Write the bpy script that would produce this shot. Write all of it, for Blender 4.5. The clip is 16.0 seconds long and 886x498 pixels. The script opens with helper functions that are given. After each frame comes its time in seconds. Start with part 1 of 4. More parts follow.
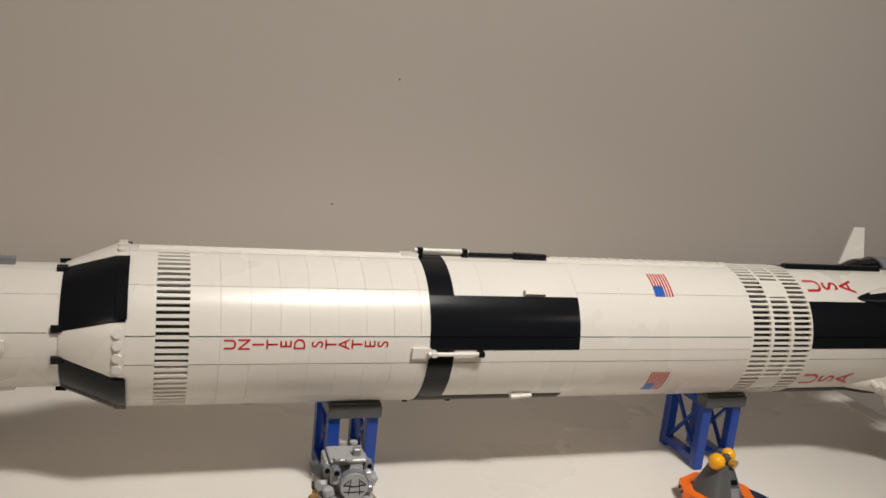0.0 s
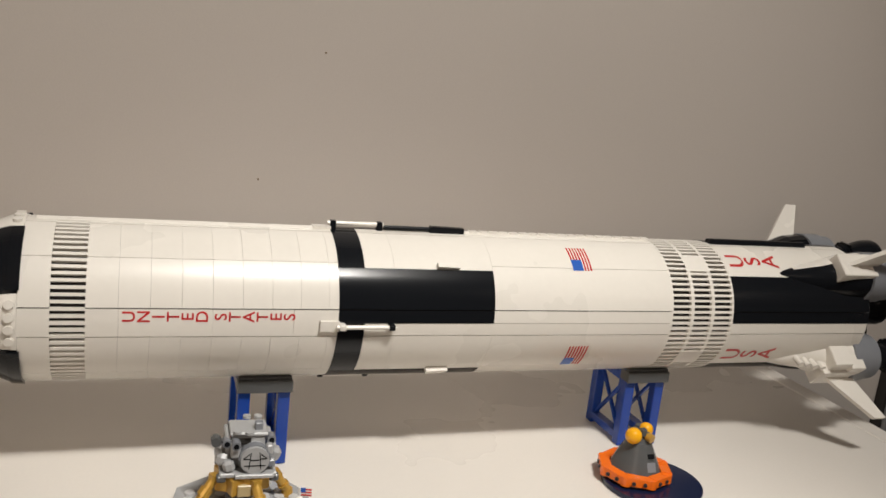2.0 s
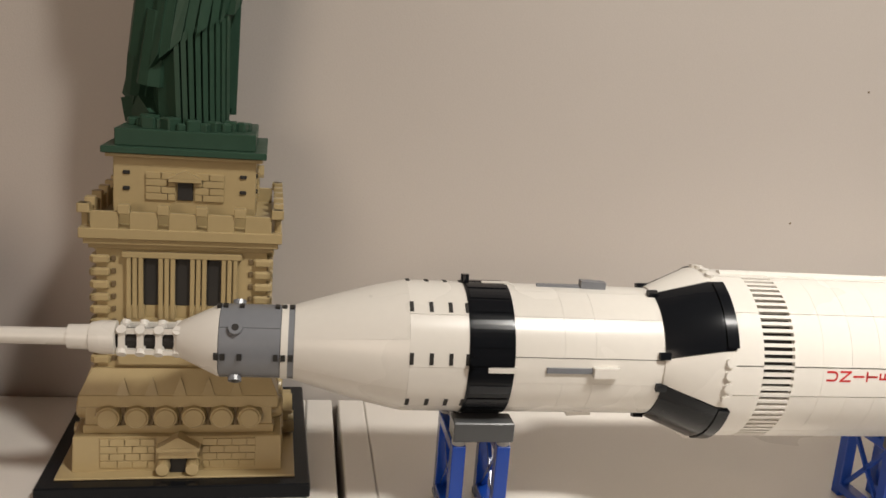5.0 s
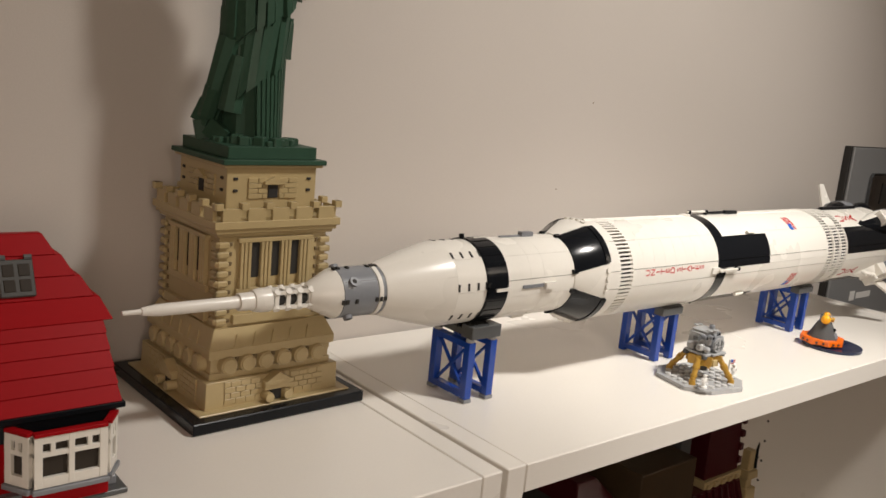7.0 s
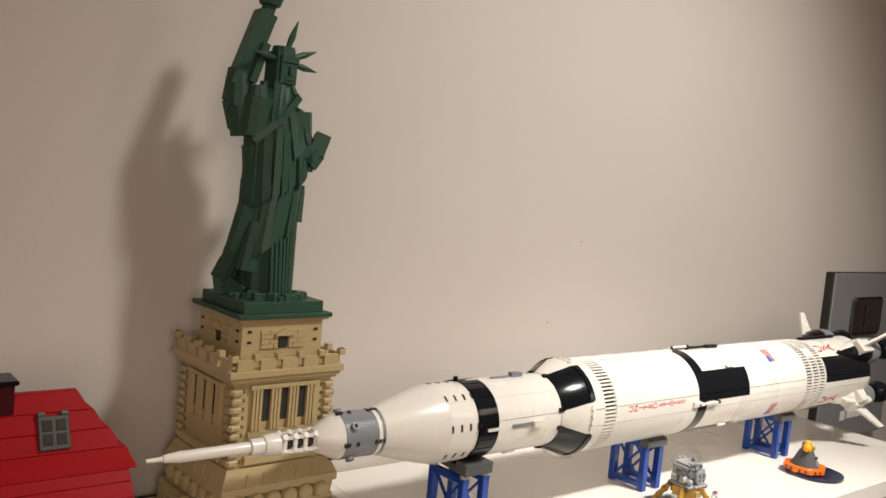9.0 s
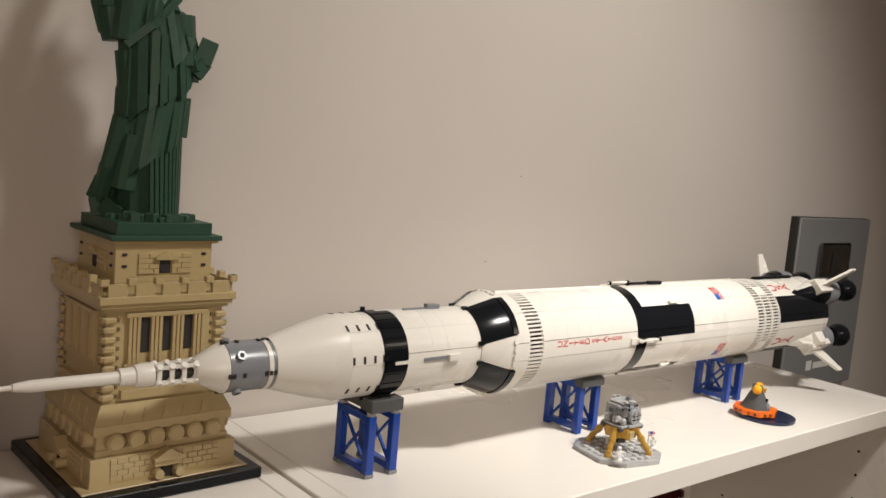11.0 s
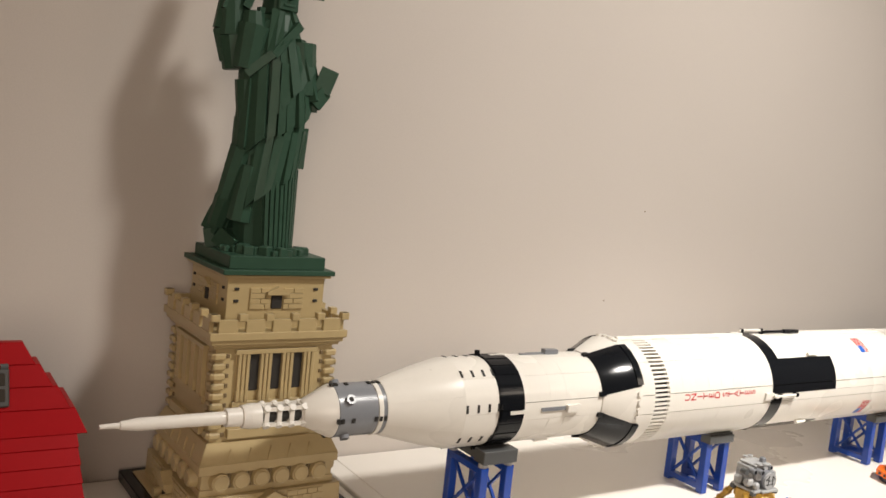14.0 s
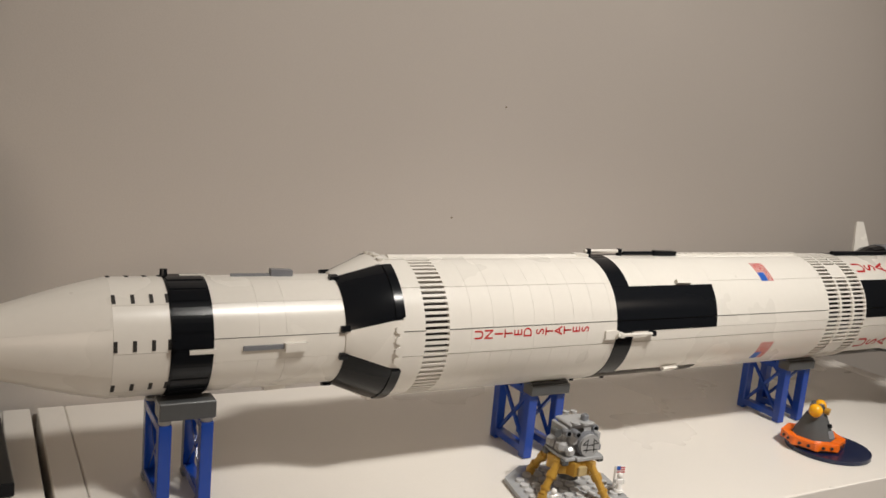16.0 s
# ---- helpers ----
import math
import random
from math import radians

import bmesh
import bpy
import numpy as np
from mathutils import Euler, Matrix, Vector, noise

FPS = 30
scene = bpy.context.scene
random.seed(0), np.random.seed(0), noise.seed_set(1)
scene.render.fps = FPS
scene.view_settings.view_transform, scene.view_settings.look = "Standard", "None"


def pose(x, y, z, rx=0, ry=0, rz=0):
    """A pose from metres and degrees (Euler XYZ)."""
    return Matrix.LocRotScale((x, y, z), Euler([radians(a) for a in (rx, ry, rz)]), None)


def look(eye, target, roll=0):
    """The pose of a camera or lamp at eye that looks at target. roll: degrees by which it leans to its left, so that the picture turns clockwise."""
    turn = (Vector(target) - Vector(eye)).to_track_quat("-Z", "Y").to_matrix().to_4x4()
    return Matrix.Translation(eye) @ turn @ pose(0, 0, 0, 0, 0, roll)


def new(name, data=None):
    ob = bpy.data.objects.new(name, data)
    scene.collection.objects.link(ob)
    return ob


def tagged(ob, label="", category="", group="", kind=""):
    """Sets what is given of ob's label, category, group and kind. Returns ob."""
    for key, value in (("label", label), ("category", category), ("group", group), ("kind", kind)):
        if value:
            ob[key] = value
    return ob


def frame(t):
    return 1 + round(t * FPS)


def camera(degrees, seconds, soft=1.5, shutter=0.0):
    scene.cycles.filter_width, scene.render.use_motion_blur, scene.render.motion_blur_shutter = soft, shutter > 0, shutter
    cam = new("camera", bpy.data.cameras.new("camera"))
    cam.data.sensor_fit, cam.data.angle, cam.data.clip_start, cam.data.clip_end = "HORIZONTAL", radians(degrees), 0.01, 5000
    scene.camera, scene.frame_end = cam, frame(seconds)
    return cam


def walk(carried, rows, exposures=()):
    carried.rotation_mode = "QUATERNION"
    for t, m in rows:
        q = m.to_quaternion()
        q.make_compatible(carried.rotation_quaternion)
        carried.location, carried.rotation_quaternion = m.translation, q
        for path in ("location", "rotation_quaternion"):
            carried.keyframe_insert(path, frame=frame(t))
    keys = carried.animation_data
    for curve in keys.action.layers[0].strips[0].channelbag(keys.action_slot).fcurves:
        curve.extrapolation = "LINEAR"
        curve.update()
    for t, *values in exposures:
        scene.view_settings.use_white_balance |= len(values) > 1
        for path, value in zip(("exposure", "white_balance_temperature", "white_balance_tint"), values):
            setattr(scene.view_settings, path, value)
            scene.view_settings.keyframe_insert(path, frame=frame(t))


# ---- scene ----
cam = camera(54.30, 16.0, soft=1.6)
# seconds, place in metres, heading, tilt and lean in degrees
ROWS = [
    (0, -0.0363, -0.4964, 0.2579, -18.70, -11.93, 5.99),
    (0.5, -0.0082, -0.4890, 0.2562, -21.95, -11.81, 6.83),
    (1, 0.0085, -0.4871, 0.2553, -23.78, -11.81, 7.18),
    (1.5, 0.0114, -0.4879, 0.2533, -23.50, -12.00, 7.14),
    (2, 0.0041, -0.5047, 0.2510, -20.15, -12.50, 6.32),
    (2.5, -0.0340, -0.5120, 0.2525, -13.47, -13.71, 4.98),
    (3, -0.0974, -0.5245, 0.2432, -9.19, -12.68, 4.45),
    (3.5, -0.1665, -0.5025, 0.2449, -6.65, -12.74, 4.33),
    (4, -0.1924, -0.4592, 0.2411, -3.63, -13.20, 3.80),
    (4.5, -0.2026, -0.4277, 0.2331, -1.67, -13.38, 3.63),
    (4.7, -0.2238, -0.4246, 0.2366, -4.06, -12.77, 3.93),
    (6.8, -0.6080, -0.5032, 0.2582, -38.24, -11.81, 5.52),
    (7, -0.6381, -0.5111, 0.2578, -40.27, -11.26, 5.56),
    (7.5, -0.6678, -0.5222, 0.2554, -43.00, -10.41, 5.72),
    (8, -0.6702, -0.5403, 0.2612, -43.04, -9.29, 5.58),
    (8.5, -0.6728, -0.5608, 0.2827, -41.01, -6.88, 5.46),
    (9, -0.6721, -0.5602, 0.3062, -39.24, -4.64, 5.34),
    (9.5, -0.6567, -0.5705, 0.2854, -39.13, -5.36, 4.89),
    (9.7, -0.6481, -0.5761, 0.2795, -39.70, -5.74, 4.64),
    (11.8, -0.5576, -0.5608, 0.2637, -39.42, -6.78, 4.98),
    (12, -0.5631, -0.5618, 0.2668, -37.58, -6.79, 5.12),
    (12.5, -0.5767, -0.5556, 0.2802, -33.90, -5.86, 4.78),
    (13, -0.5766, -0.5448, 0.2925, -32.41, -4.92, 4.81),
    (13.5, -0.5733, -0.5298, 0.2956, -31.97, -4.55, 5.17),
    (14, -0.5655, -0.5249, 0.2747, -32.83, -5.69, 5.98),
    (14.5, -0.5296, -0.5173, 0.2711, -35.10, -6.36, 5.83),
    (15, -0.4755, -0.5259, 0.2653, -36.45, -6.54, 5.13),
    (15.5, -0.3801, -0.5246, 0.2590, -33.76, -8.51, 6.24),
    (16, -0.2810, -0.4950, 0.2439, -29.22, -9.65, 5.36),
]


def eye_pose(x, y, z, yaw, pitch, roll):
    heading, tilt = radians(yaw), radians(pitch)
    way = Vector((-math.sin(heading) * math.cos(tilt), math.cos(heading) * math.cos(tilt), math.sin(tilt)))
    eye = Vector((x, y, z))
    return look(eye, eye + way, roll)


EXPOSURES = [(0.0, -1.2), (1.5, -1.15), (2.2, -1.02), (3.5, -1.25), (4.5, -0.58), (7.0, -0.5), (8.5, -0.33), (9.0, -0.25), (9.5, -0.32), (12.0, -0.55), (12.6, -0.5), (13.5, -0.2), (14.5, -0.3), (15.2, -0.62), (16.0, -0.98)]
walk(cam, [(r[0], eye_pose(*r[1:])) for r in ROWS], EXPOSURES)

# ---- world and lamps ----
world = bpy.data.worlds.new("world")
scene.world = world
world.use_nodes = True
world.node_tree.nodes["Background"].inputs[0].default_value = (1.0, 0.93, 0.85, 1)
world.node_tree.nodes["Background"].inputs[1].default_value = 0.03


def ceiling_lamp(x, y, z, target, power, cone, size, colour=(1.0, 0.92, 0.82)):
    data = bpy.data.lights.new("ceiling_spot", "SPOT")
    data.energy, data.spot_size, data.spot_blend = power, radians(cone), 1.0
    data.shadow_soft_size, data.color = size, colour
    lamp = new("ceiling_spot", data)
    lamp.matrix_world = look((x, y, z), target)
    return lamp


ceiling_lamp(0.29, -0.80, 1.32, (0.22, -0.10, 0.0), 116, 78, 0.090, (1.0, 0.955, 0.89))
ceiling_lamp(0.42, -0.84, 1.32, (0.15, -0.10, 0.0), 85, 27, 0.040, (1.0, 0.955, 0.89))
ceiling_lamp(1.60, -1.90, 1.32, (-0.55, 0.16, 0.42), 38, 58, 0.30, (1.0, 0.85, 0.70))

# added round fill lamp, low behind the camera, in place of bounced light
glow = bpy.data.lights.new("fill_lamp", "AREA")
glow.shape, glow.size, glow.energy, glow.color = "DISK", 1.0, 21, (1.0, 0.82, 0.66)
lamp = new("fill_lamp", glow)
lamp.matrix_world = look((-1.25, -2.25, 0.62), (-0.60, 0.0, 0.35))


# ---- materials ----
def material(name, colour, rough=0.3, metal=0.0, spread=0.04, grain=260.0, bump=0.02, stain=9.0, coat=0.0, piece=0.0, shine=0.5):
    m = bpy.data.materials.new(name)
    m.use_nodes = True
    nt = m.node_tree
    b = nt.nodes["Principled BSDF"]
    b.inputs["Roughness"].default_value, b.inputs["Metallic"].default_value = rough, metal
    b.inputs["Coat Weight"].default_value = coat
    b.inputs["Specular IOR Level"].default_value = shine
    co = nt.nodes.new("ShaderNodeTexCoord")
    big = nt.nodes.new("ShaderNodeTexNoise")
    big.inputs["Scale"].default_value, big.inputs["Detail"].default_value = stain, 4
    fine = nt.nodes.new("ShaderNodeTexNoise")
    fine.inputs["Scale"].default_value, fine.inputs["Detail"].default_value = grain, 5
    for n in (big, fine):
        nt.links.new(co.outputs["Object"], n.inputs["Vector"])
    mixed = nt.nodes.new("ShaderNodeMath")
    mixed.operation = "ADD"
    nt.links.new(big.outputs[0], mixed.inputs[0])
    nt.links.new(fine.outputs[0], mixed.inputs[1])
    last = mixed
    if piece:
        info = nt.nodes.new("ShaderNodeObjectInfo")
        scaled = nt.nodes.new("ShaderNodeMath")
        scaled.operation, scaled.inputs[1].default_value = "MULTIPLY", piece
        nt.links.new(info.outputs["Random"], scaled.inputs[0])
        add = nt.nodes.new("ShaderNodeMath")
        add.operation = "ADD"
        nt.links.new(mixed.outputs[0], add.inputs[0])
        nt.links.new(scaled.outputs[0], add.inputs[1])
        last = add
    ramp = nt.nodes.new("ShaderNodeMapRange")
    ramp.inputs["From Min"].default_value, ramp.inputs["From Max"].default_value = 0.6, 1.4 + piece
    ramp.inputs["To Min"].default_value, ramp.inputs["To Max"].default_value = 1 - spread, 1 + spread
    nt.links.new(last.outputs[0], ramp.inputs["Value"])
    tint = nt.nodes.new("ShaderNodeMix")
    tint.data_type, tint.blend_type = "RGBA", "MULTIPLY"
    tint.inputs[0].default_value = 1.0
    tint.inputs[6].default_value = (*colour, 1)
    nt.links.new(ramp.outputs[0], tint.inputs[7])
    nt.links.new(tint.outputs[2], b.inputs["Base Color"])
    rr = nt.nodes.new("ShaderNodeMapRange")
    rr.inputs["To Min"].default_value, rr.inputs["To Max"].default_value = rough * 0.8, min(1.0, rough * 1.25)
    nt.links.new(big.outputs[0], rr.inputs["Value"])
    nt.links.new(rr.outputs[0], b.inputs["Roughness"])
    if bump:
        bp = nt.nodes.new("ShaderNodeBump")
        bp.inputs["Strength"].default_value, bp.inputs["Distance"].default_value = bump, 0.001
        nt.links.new(fine.outputs[0], bp.inputs["Height"])
        nt.links.new(bp.outputs[0], b.inputs["Normal"])
    return m


WHITE = material("white_plastic", (0.74, 0.71, 0.655), 0.27, spread=0.03, bump=0.006, piece=0.5, shine=0.42)
BLACK = material("black_plastic", (0.007, 0.008, 0.010), 0.17, bump=0.006, shine=0.2)
GAP = material("dark_joint", (0.045, 0.038, 0.03), 0.7)
# near-black; stands in for shade inside gaps, holes and openings, also two plaque parts
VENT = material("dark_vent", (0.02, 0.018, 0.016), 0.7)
GREY = material("bluish_grey_plastic", (0.20, 0.21, 0.23), 0.25, bump=0.01)
LIGHT_GREY = material("light_grey_plastic", (0.36, 0.365, 0.37), 0.25, bump=0.01)
PALE_GREY = material("pale_lit_grey_plastic", (0.52, 0.52, 0.52), 0.3, bump=0.01)
DARK_GREY = material("dark_grey_plastic", (0.085, 0.088, 0.09), 0.25, bump=0.01)
BLUE = material("blue_plastic", (0.008, 0.050, 0.31), 0.2, bump=0.01)
NAVY = material("navy_plastic", (0.008, 0.014, 0.045), 0.22, bump=0.01)
GREEN = material("sand_green_plastic", (0.031, 0.070, 0.046), 0.42, shine=0.18, spread=0.10, bump=0.02, stain=60)
TAN = material("tan_plastic", (0.43, 0.335, 0.175), 0.3, spread=0.06, bump=0.02, piece=0.5)
# darker tan: shade put into colour between pedestal parts; also the wall's small marks
TAN_DARK = material("tan_joint_shade_and_mark", (0.15, 0.105, 0.05), 0.6)
RED = material("red_plastic", (0.30, 0.005, 0.008), 0.40, spread=0.08, bump=0.01, piece=0.5, shine=0.08)
DARK_RED = material("dark_red_plastic", (0.05, 0.004, 0.007), 0.3, spread=0.1)
PRINT_RED = material("red_print", (0.50, 0.03, 0.03), 0.25)
PRINT_BLUE = material("blue_print", (0.03, 0.11, 0.45), 0.25)
GOLD = material("pearl_gold_plastic", (0.50, 0.29, 0.05), 0.28, metal=0.3, bump=0.02)
ORANGE = material("orange_plastic", (0.85, 0.16, 0.008), 0.25, bump=0.01)
YELLOW = material("amber_plastic", (0.85, 0.40, 0.01), 0.2, bump=0.01)
CLEAR = material("window_smoke", (0.035, 0.028, 0.022), 0.3, shine=0.25)
FOIL = material("white_figure_plastic", (0.75, 0.74, 0.72), 0.3)
WALL = material("painted_wall", (0.53, 0.485, 0.445), 0.5, spread=0.035, grain=900, bump=0.12, stain=3.5)
BOARD = material("white_foil_board", (0.76, 0.72, 0.665), 0.28, spread=0.02, grain=500, bump=0.01, stain=6)
FLOOR = material("brown_floor", (0.16, 0.10, 0.06), 0.5, spread=0.2, stain=5)
PLAQUE = material("brushed_grey_metal", (0.26, 0.265, 0.27), 0.45, metal=0.25, grain=400, bump=0.03)
MIRROR = material("polished_metal", (0.22, 0.225, 0.23), 0.14, metal=1.0)
FURN = material("dark_furniture", (0.05, 0.048, 0.045), 0.5, spread=0.1)
BROWN = material("dark_brown_plastic", (0.055, 0.035, 0.018), 0.35, spread=0.2, stain=40)


# ---- mesh helpers ----
def part(name, bm, mat, parent=None, label="", smooth=False):
    me = bpy.data.meshes.new(name)
    bmesh.ops.recalc_face_normals(bm, faces=bm.faces)
    bm.to_mesh(me)
    bm.free()
    me.materials.append(mat)
    if smooth:
        for p in me.polygons:
            p.use_smooth = True
        me.set_sharp_from_angle(angle=radians(22))
    ob = new(name, me)
    if parent:
        ob.parent = parent
    if label:
        tagged(ob, label)
    return ob


def shared(name, ob, parent, m):
    """Another object on the mesh of ob."""
    made = new(name, ob.data)
    made.parent = parent
    made.matrix_basis = m
    return made


def thing(name, label, category, at=(0, 0, 0), yaw=0, group="", kind=""):
    ob = new(name)
    ob.empty_display_size = 0.01
    ob.matrix_basis = pose(*at, 0, 0, yaw)
    return tagged(ob, label, category, group, kind)


def box(bm, x0, x1, y0, y1, z0, z1, bev=0.0, m=None, top=0.0):
    """A block; bev rounds its edges, top draws its upper face in on all sides."""
    made = bmesh.ops.create_cube(bm, size=1)["verts"]
    for v in made:
        up = v.co.z > 0
        sx, sy = (1 if v.co.x > 0 else -1), (1 if v.co.y > 0 else -1)
        v.co = Vector((x1 if sx > 0 else x0, y1 if sy > 0 else y0, z1 if up else z0))
        if up:
            v.co.x -= sx * top
            v.co.y -= sy * top
    if bev:
        edges = list({e for v in made for e in v.link_edges})
        made = bmesh.ops.bevel(bm, geom=edges, offset=bev, segments=1, affect="EDGES", profile=0.5)["verts"]
    if m is not None:
        bmesh.ops.transform(bm, matrix=m, verts=made)
    return made


def rod(bm, p, q, r, r2=None, seg=16):
    """A round bar from p to q."""
    p, q = Vector(p), Vector(q)
    way = q - p
    m = Matrix.Translation((p + q) / 2) @ way.to_track_quat("Z", "Y").to_matrix().to_4x4()
    return bmesh.ops.create_cone(bm, cap_ends=True, segments=seg, radius1=r, radius2=r if r2 is None else r2, depth=way.length, matrix=m)["verts"]


def ball(bm, p, r, m=None):
    return bmesh.ops.create_icosphere(bm, subdivisions=3, radius=r, matrix=Matrix.Translation(p))["verts"]


def bar(bm, p, q, w, h=None):
    """A square bar from p to q."""
    p, q = Vector(p), Vector(q)
    way, h = q - p, w if h is None else h
    m = Matrix.Translation((p + q) / 2) @ way.to_track_quat("Z", "Y").to_matrix().to_4x4()
    return box(bm, -w / 2, w / 2, -h / 2, h / 2, -way.length / 2, way.length / 2, 0, m)


def around(x, r, a):
    """A place on the rocket: x along it, r from its axis, a degrees up from the front."""
    return Vector((x, -r * math.cos(radians(a)), r * math.sin(radians(a))))


def shell(bm, x0, x1, r0, r1, a0, a1, thick=0.0025, n=None, steps=1):
    """A curved panel of the rocket's skin."""
    n = n or max(2, int(abs(a1 - a0) / 5))
    rings = []
    for i in range(steps + 1):
        f = i / steps
        x, r = x0 + (x1 - x0) * f, r0 + (r1 - r0) * f
        rings.append([[bm.verts.new(around(x, r - d, a0 + (a1 - a0) * k / n)) for k in range(n + 1)] for d in (0, thick)])
    for i in range(steps):
        for k in range(n):
            for d in (0, 1):
                bm.faces.new((rings[i][d][k], rings[i][d][k + 1], rings[i + 1][d][k + 1], rings[i + 1][d][k]))
        for k in (0, n):
            bm.faces.new((rings[i][0][k], rings[i + 1][0][k], rings[i + 1][1][k], rings[i][1][k]))
    for i in (0, steps):
        for k in range(n):
            bm.faces.new((rings[i][0][k], rings[i][0][k + 1], rings[i][1][k + 1], rings[i][1][k]))


def loft(bm, rows, thick):
    """A curved panel from rows (x, r, first angle, last angle), with an inner skin."""
    n = 10
    skins = []
    for d in (0, thick):
        skins.append([[bm.verts.new(around(x, r - d, a0 + (a1 - a0) * j / n)) for j in range(n + 1)] for x, r, a0, a1 in rows])
    last = len(rows) - 1
    for i in range(last):
        for j in range(n):
            for g in skins:
                bm.faces.new((g[i][j], g[i][j + 1], g[i + 1][j + 1], g[i + 1][j]))
        for j in (0, n):
            bm.faces.new((skins[0][i][j], skins[0][i + 1][j], skins[1][i + 1][j], skins[1][i][j]))
    for i in (0, last):
        for j in range(n):
            bm.faces.new((skins[0][i][j], skins[0][i][j + 1], skins[1][i][j + 1], skins[1][i][j]))


def turned(bm, profile, seg=48):
    """A solid of revolution about the rocket's axis from rows (x, r)."""
    rings = [[bm.verts.new(around(x, r, 360 * k / seg)) for k in range(seg)] for x, r in profile]
    for a, b in zip(rings, rings[1:]):
        for k in range(seg):
            bm.faces.new((a[k], a[(k + 1) % seg], b[(k + 1) % seg], b[k]))
    bm.faces.new(rings[0])
    bm.faces.new(list(reversed(rings[-1])))


def letters(text, size):
    """Flat outlines of a word as a mesh, read along x, upright along y."""
    cu = bpy.data.curves.new("word", "FONT")
    cu.body, cu.size, cu.align_x, cu.align_y, cu.offset = text, size, "CENTER", "CENTER", size * 0.012
    ob = new("word", cu)
    bpy.context.view_layer.update()
    me = bpy.data.meshes.new_from_object(ob.evaluated_get(bpy.context.evaluated_depsgraph_get()))
    bpy.data.objects.remove(ob)
    bpy.data.curves.remove(cu)
    return me


def on_skin(name, me, mat, parent, x, a, r, label=""):
    """Lays a flat mesh on the rocket's skin: its upright points to the nose, its right side up the flank."""
    bm = bmesh.new()
    bm.from_mesh(me)
    for v in bm.verts:
        u, w = v.co.x, v.co.y
        v.co = around(x - w, r, a + math.degrees(u / r))
    return part(name, bm, mat, parent, label)


# ---- the room ----
WALL_Y = 0.162


def slab(name, x0, x1, y0, y1, z0, z1, mat, label, category, bev=0.0):
    bm = bmesh.new()
    box(bm, x0, x1, y0, y1, z0, z1, bev)
    return tagged(part(name, bm, mat), label, category, kind="structure")


slab("wall_north", -2.2, 2.6, WALL_Y, WALL_Y + 0.1, -1.06, 1.42, WALL, "warm off-white painted wall behind the bookcases", "wall")
slab("wall_south", -2.2, 2.6, -2.7, -2.6, -1.06, 1.42, WALL, "warm off-white painted wall of the room", "wall")
slab("wall_west", -2.3, -2.2, -2.6, WALL_Y, -1.06, 1.42, WALL, "warm off-white painted side wall of the room", "wall")
slab("wall_east", 2.6, 2.7, -2.6, WALL_Y, -1.06, 1.42, WALL, "warm off-white painted side wall of the room", "wall")
slab("floor", -2.2, 2.6, -2.6, WALL_Y, -1.12, -1.06, FLOOR, "brown wooden floor of the room", "floor")
slab("ceiling", -2.2, 2.6, -2.6, WALL_Y, 1.42, 1.5, WALL, "plain white painted ceiling", "ceiling")


for x, z in ((0.137, 0.238), (0.092, 0.138), (0.004, -0.004), (0.063, 0.004), (0.408, 0.003)):
    bm = bmesh.new()
    rod(bm, (x, WALL_Y + 0.001, z + 0.006), (x, WALL_Y - 0.0004, z + 0.006), 0.0011, 0.0008, 8)
    part("mark", bm, TAN_DARK, bpy.data.objects["wall_north"], "small dark scuff in the paint")


def bookcase(x0, x1, label):
    """A white bookcase; its top lies between its side panels."""
    t, front, back = 0.018, -0.130, 0.158
    case = thing("bookcase", label, "bookcase", ((x0 + x1) / 2, 0, -1.06), group="white bookcases")
    ox = -(x0 + x1) / 2

    def board(name, a, b, c, d, e, f, bev=0.0008):
        bm = bmesh.new()
        box(bm, a + ox, b + ox, c, d, e + 1.06, f + 1.06, bev)
        return part(name, bm, BOARD, case)
    board("side_panel", x0, x0 + t, front, back, -1.06, 0)
    right = board("side_panel", x1 - t, x1, front, back, -1.06, 0)
    board("top_board", x0 + t + 0.0005, x1 - t - 0.0005, front, back, -0.022, -0.0003)
    board("back_panel", x0 + t, x1 - t, back - 0.004, back - 0.001, -1.05, -0.022, 0)
    for z in (-0.37, -0.70, -1.0):
        board("shelf", x0 + t + 0.001, x1 - t - 0.001, front + 0.02, back - 0.006, z - 0.018, z)
    for y in (-0.085, 0.10):
        for k in range(18):
            bm = bmesh.new()
            rod(bm, (x1 - t - 0.0004 + ox, y, 0.985 - 0.032 * k), (x1 - t + 0.002 + ox, y, 0.985 - 0.032 * k), 0.0019, seg=10)
            part("peg_hole", bm, VENT, case, "small dark peg hole")
    return case


bookcase(-1.045, -0.2425, "white foil bookcase holding a house and statue model")
bookcase(-0.238, 0.570, "white foil bookcase with rocket model on its top")

# ---- rocket ----
H, R, R4 = 0.0972, 0.0456, 0.0340
rocket = thing("model_rocket", "long white and black toy-brick moon rocket lying on three blue stands", "model rocket", (0, 0, H))
G2 = 0.00006          # half a joint, in metres along the rocket
GA = 0.16             # half a joint, in degrees


def panel(x0, x1, r0, r1, a0, a1, mat, label="", name="panel", steps=1, thick=0.0025):
    bm = bmesh.new()
    long = 0.42 if round(a0) % 90 in (10, 80) else GA
    long2 = 0.42 if round(a1) % 90 in (10, 80) else GA
    shell(bm, x0 + G2, x1 - G2, r0, r1, a0 + long, a1 - long2, thick, None, steps)
    return part(name, bm, mat, rocket, label, True)


bm = bmesh.new()
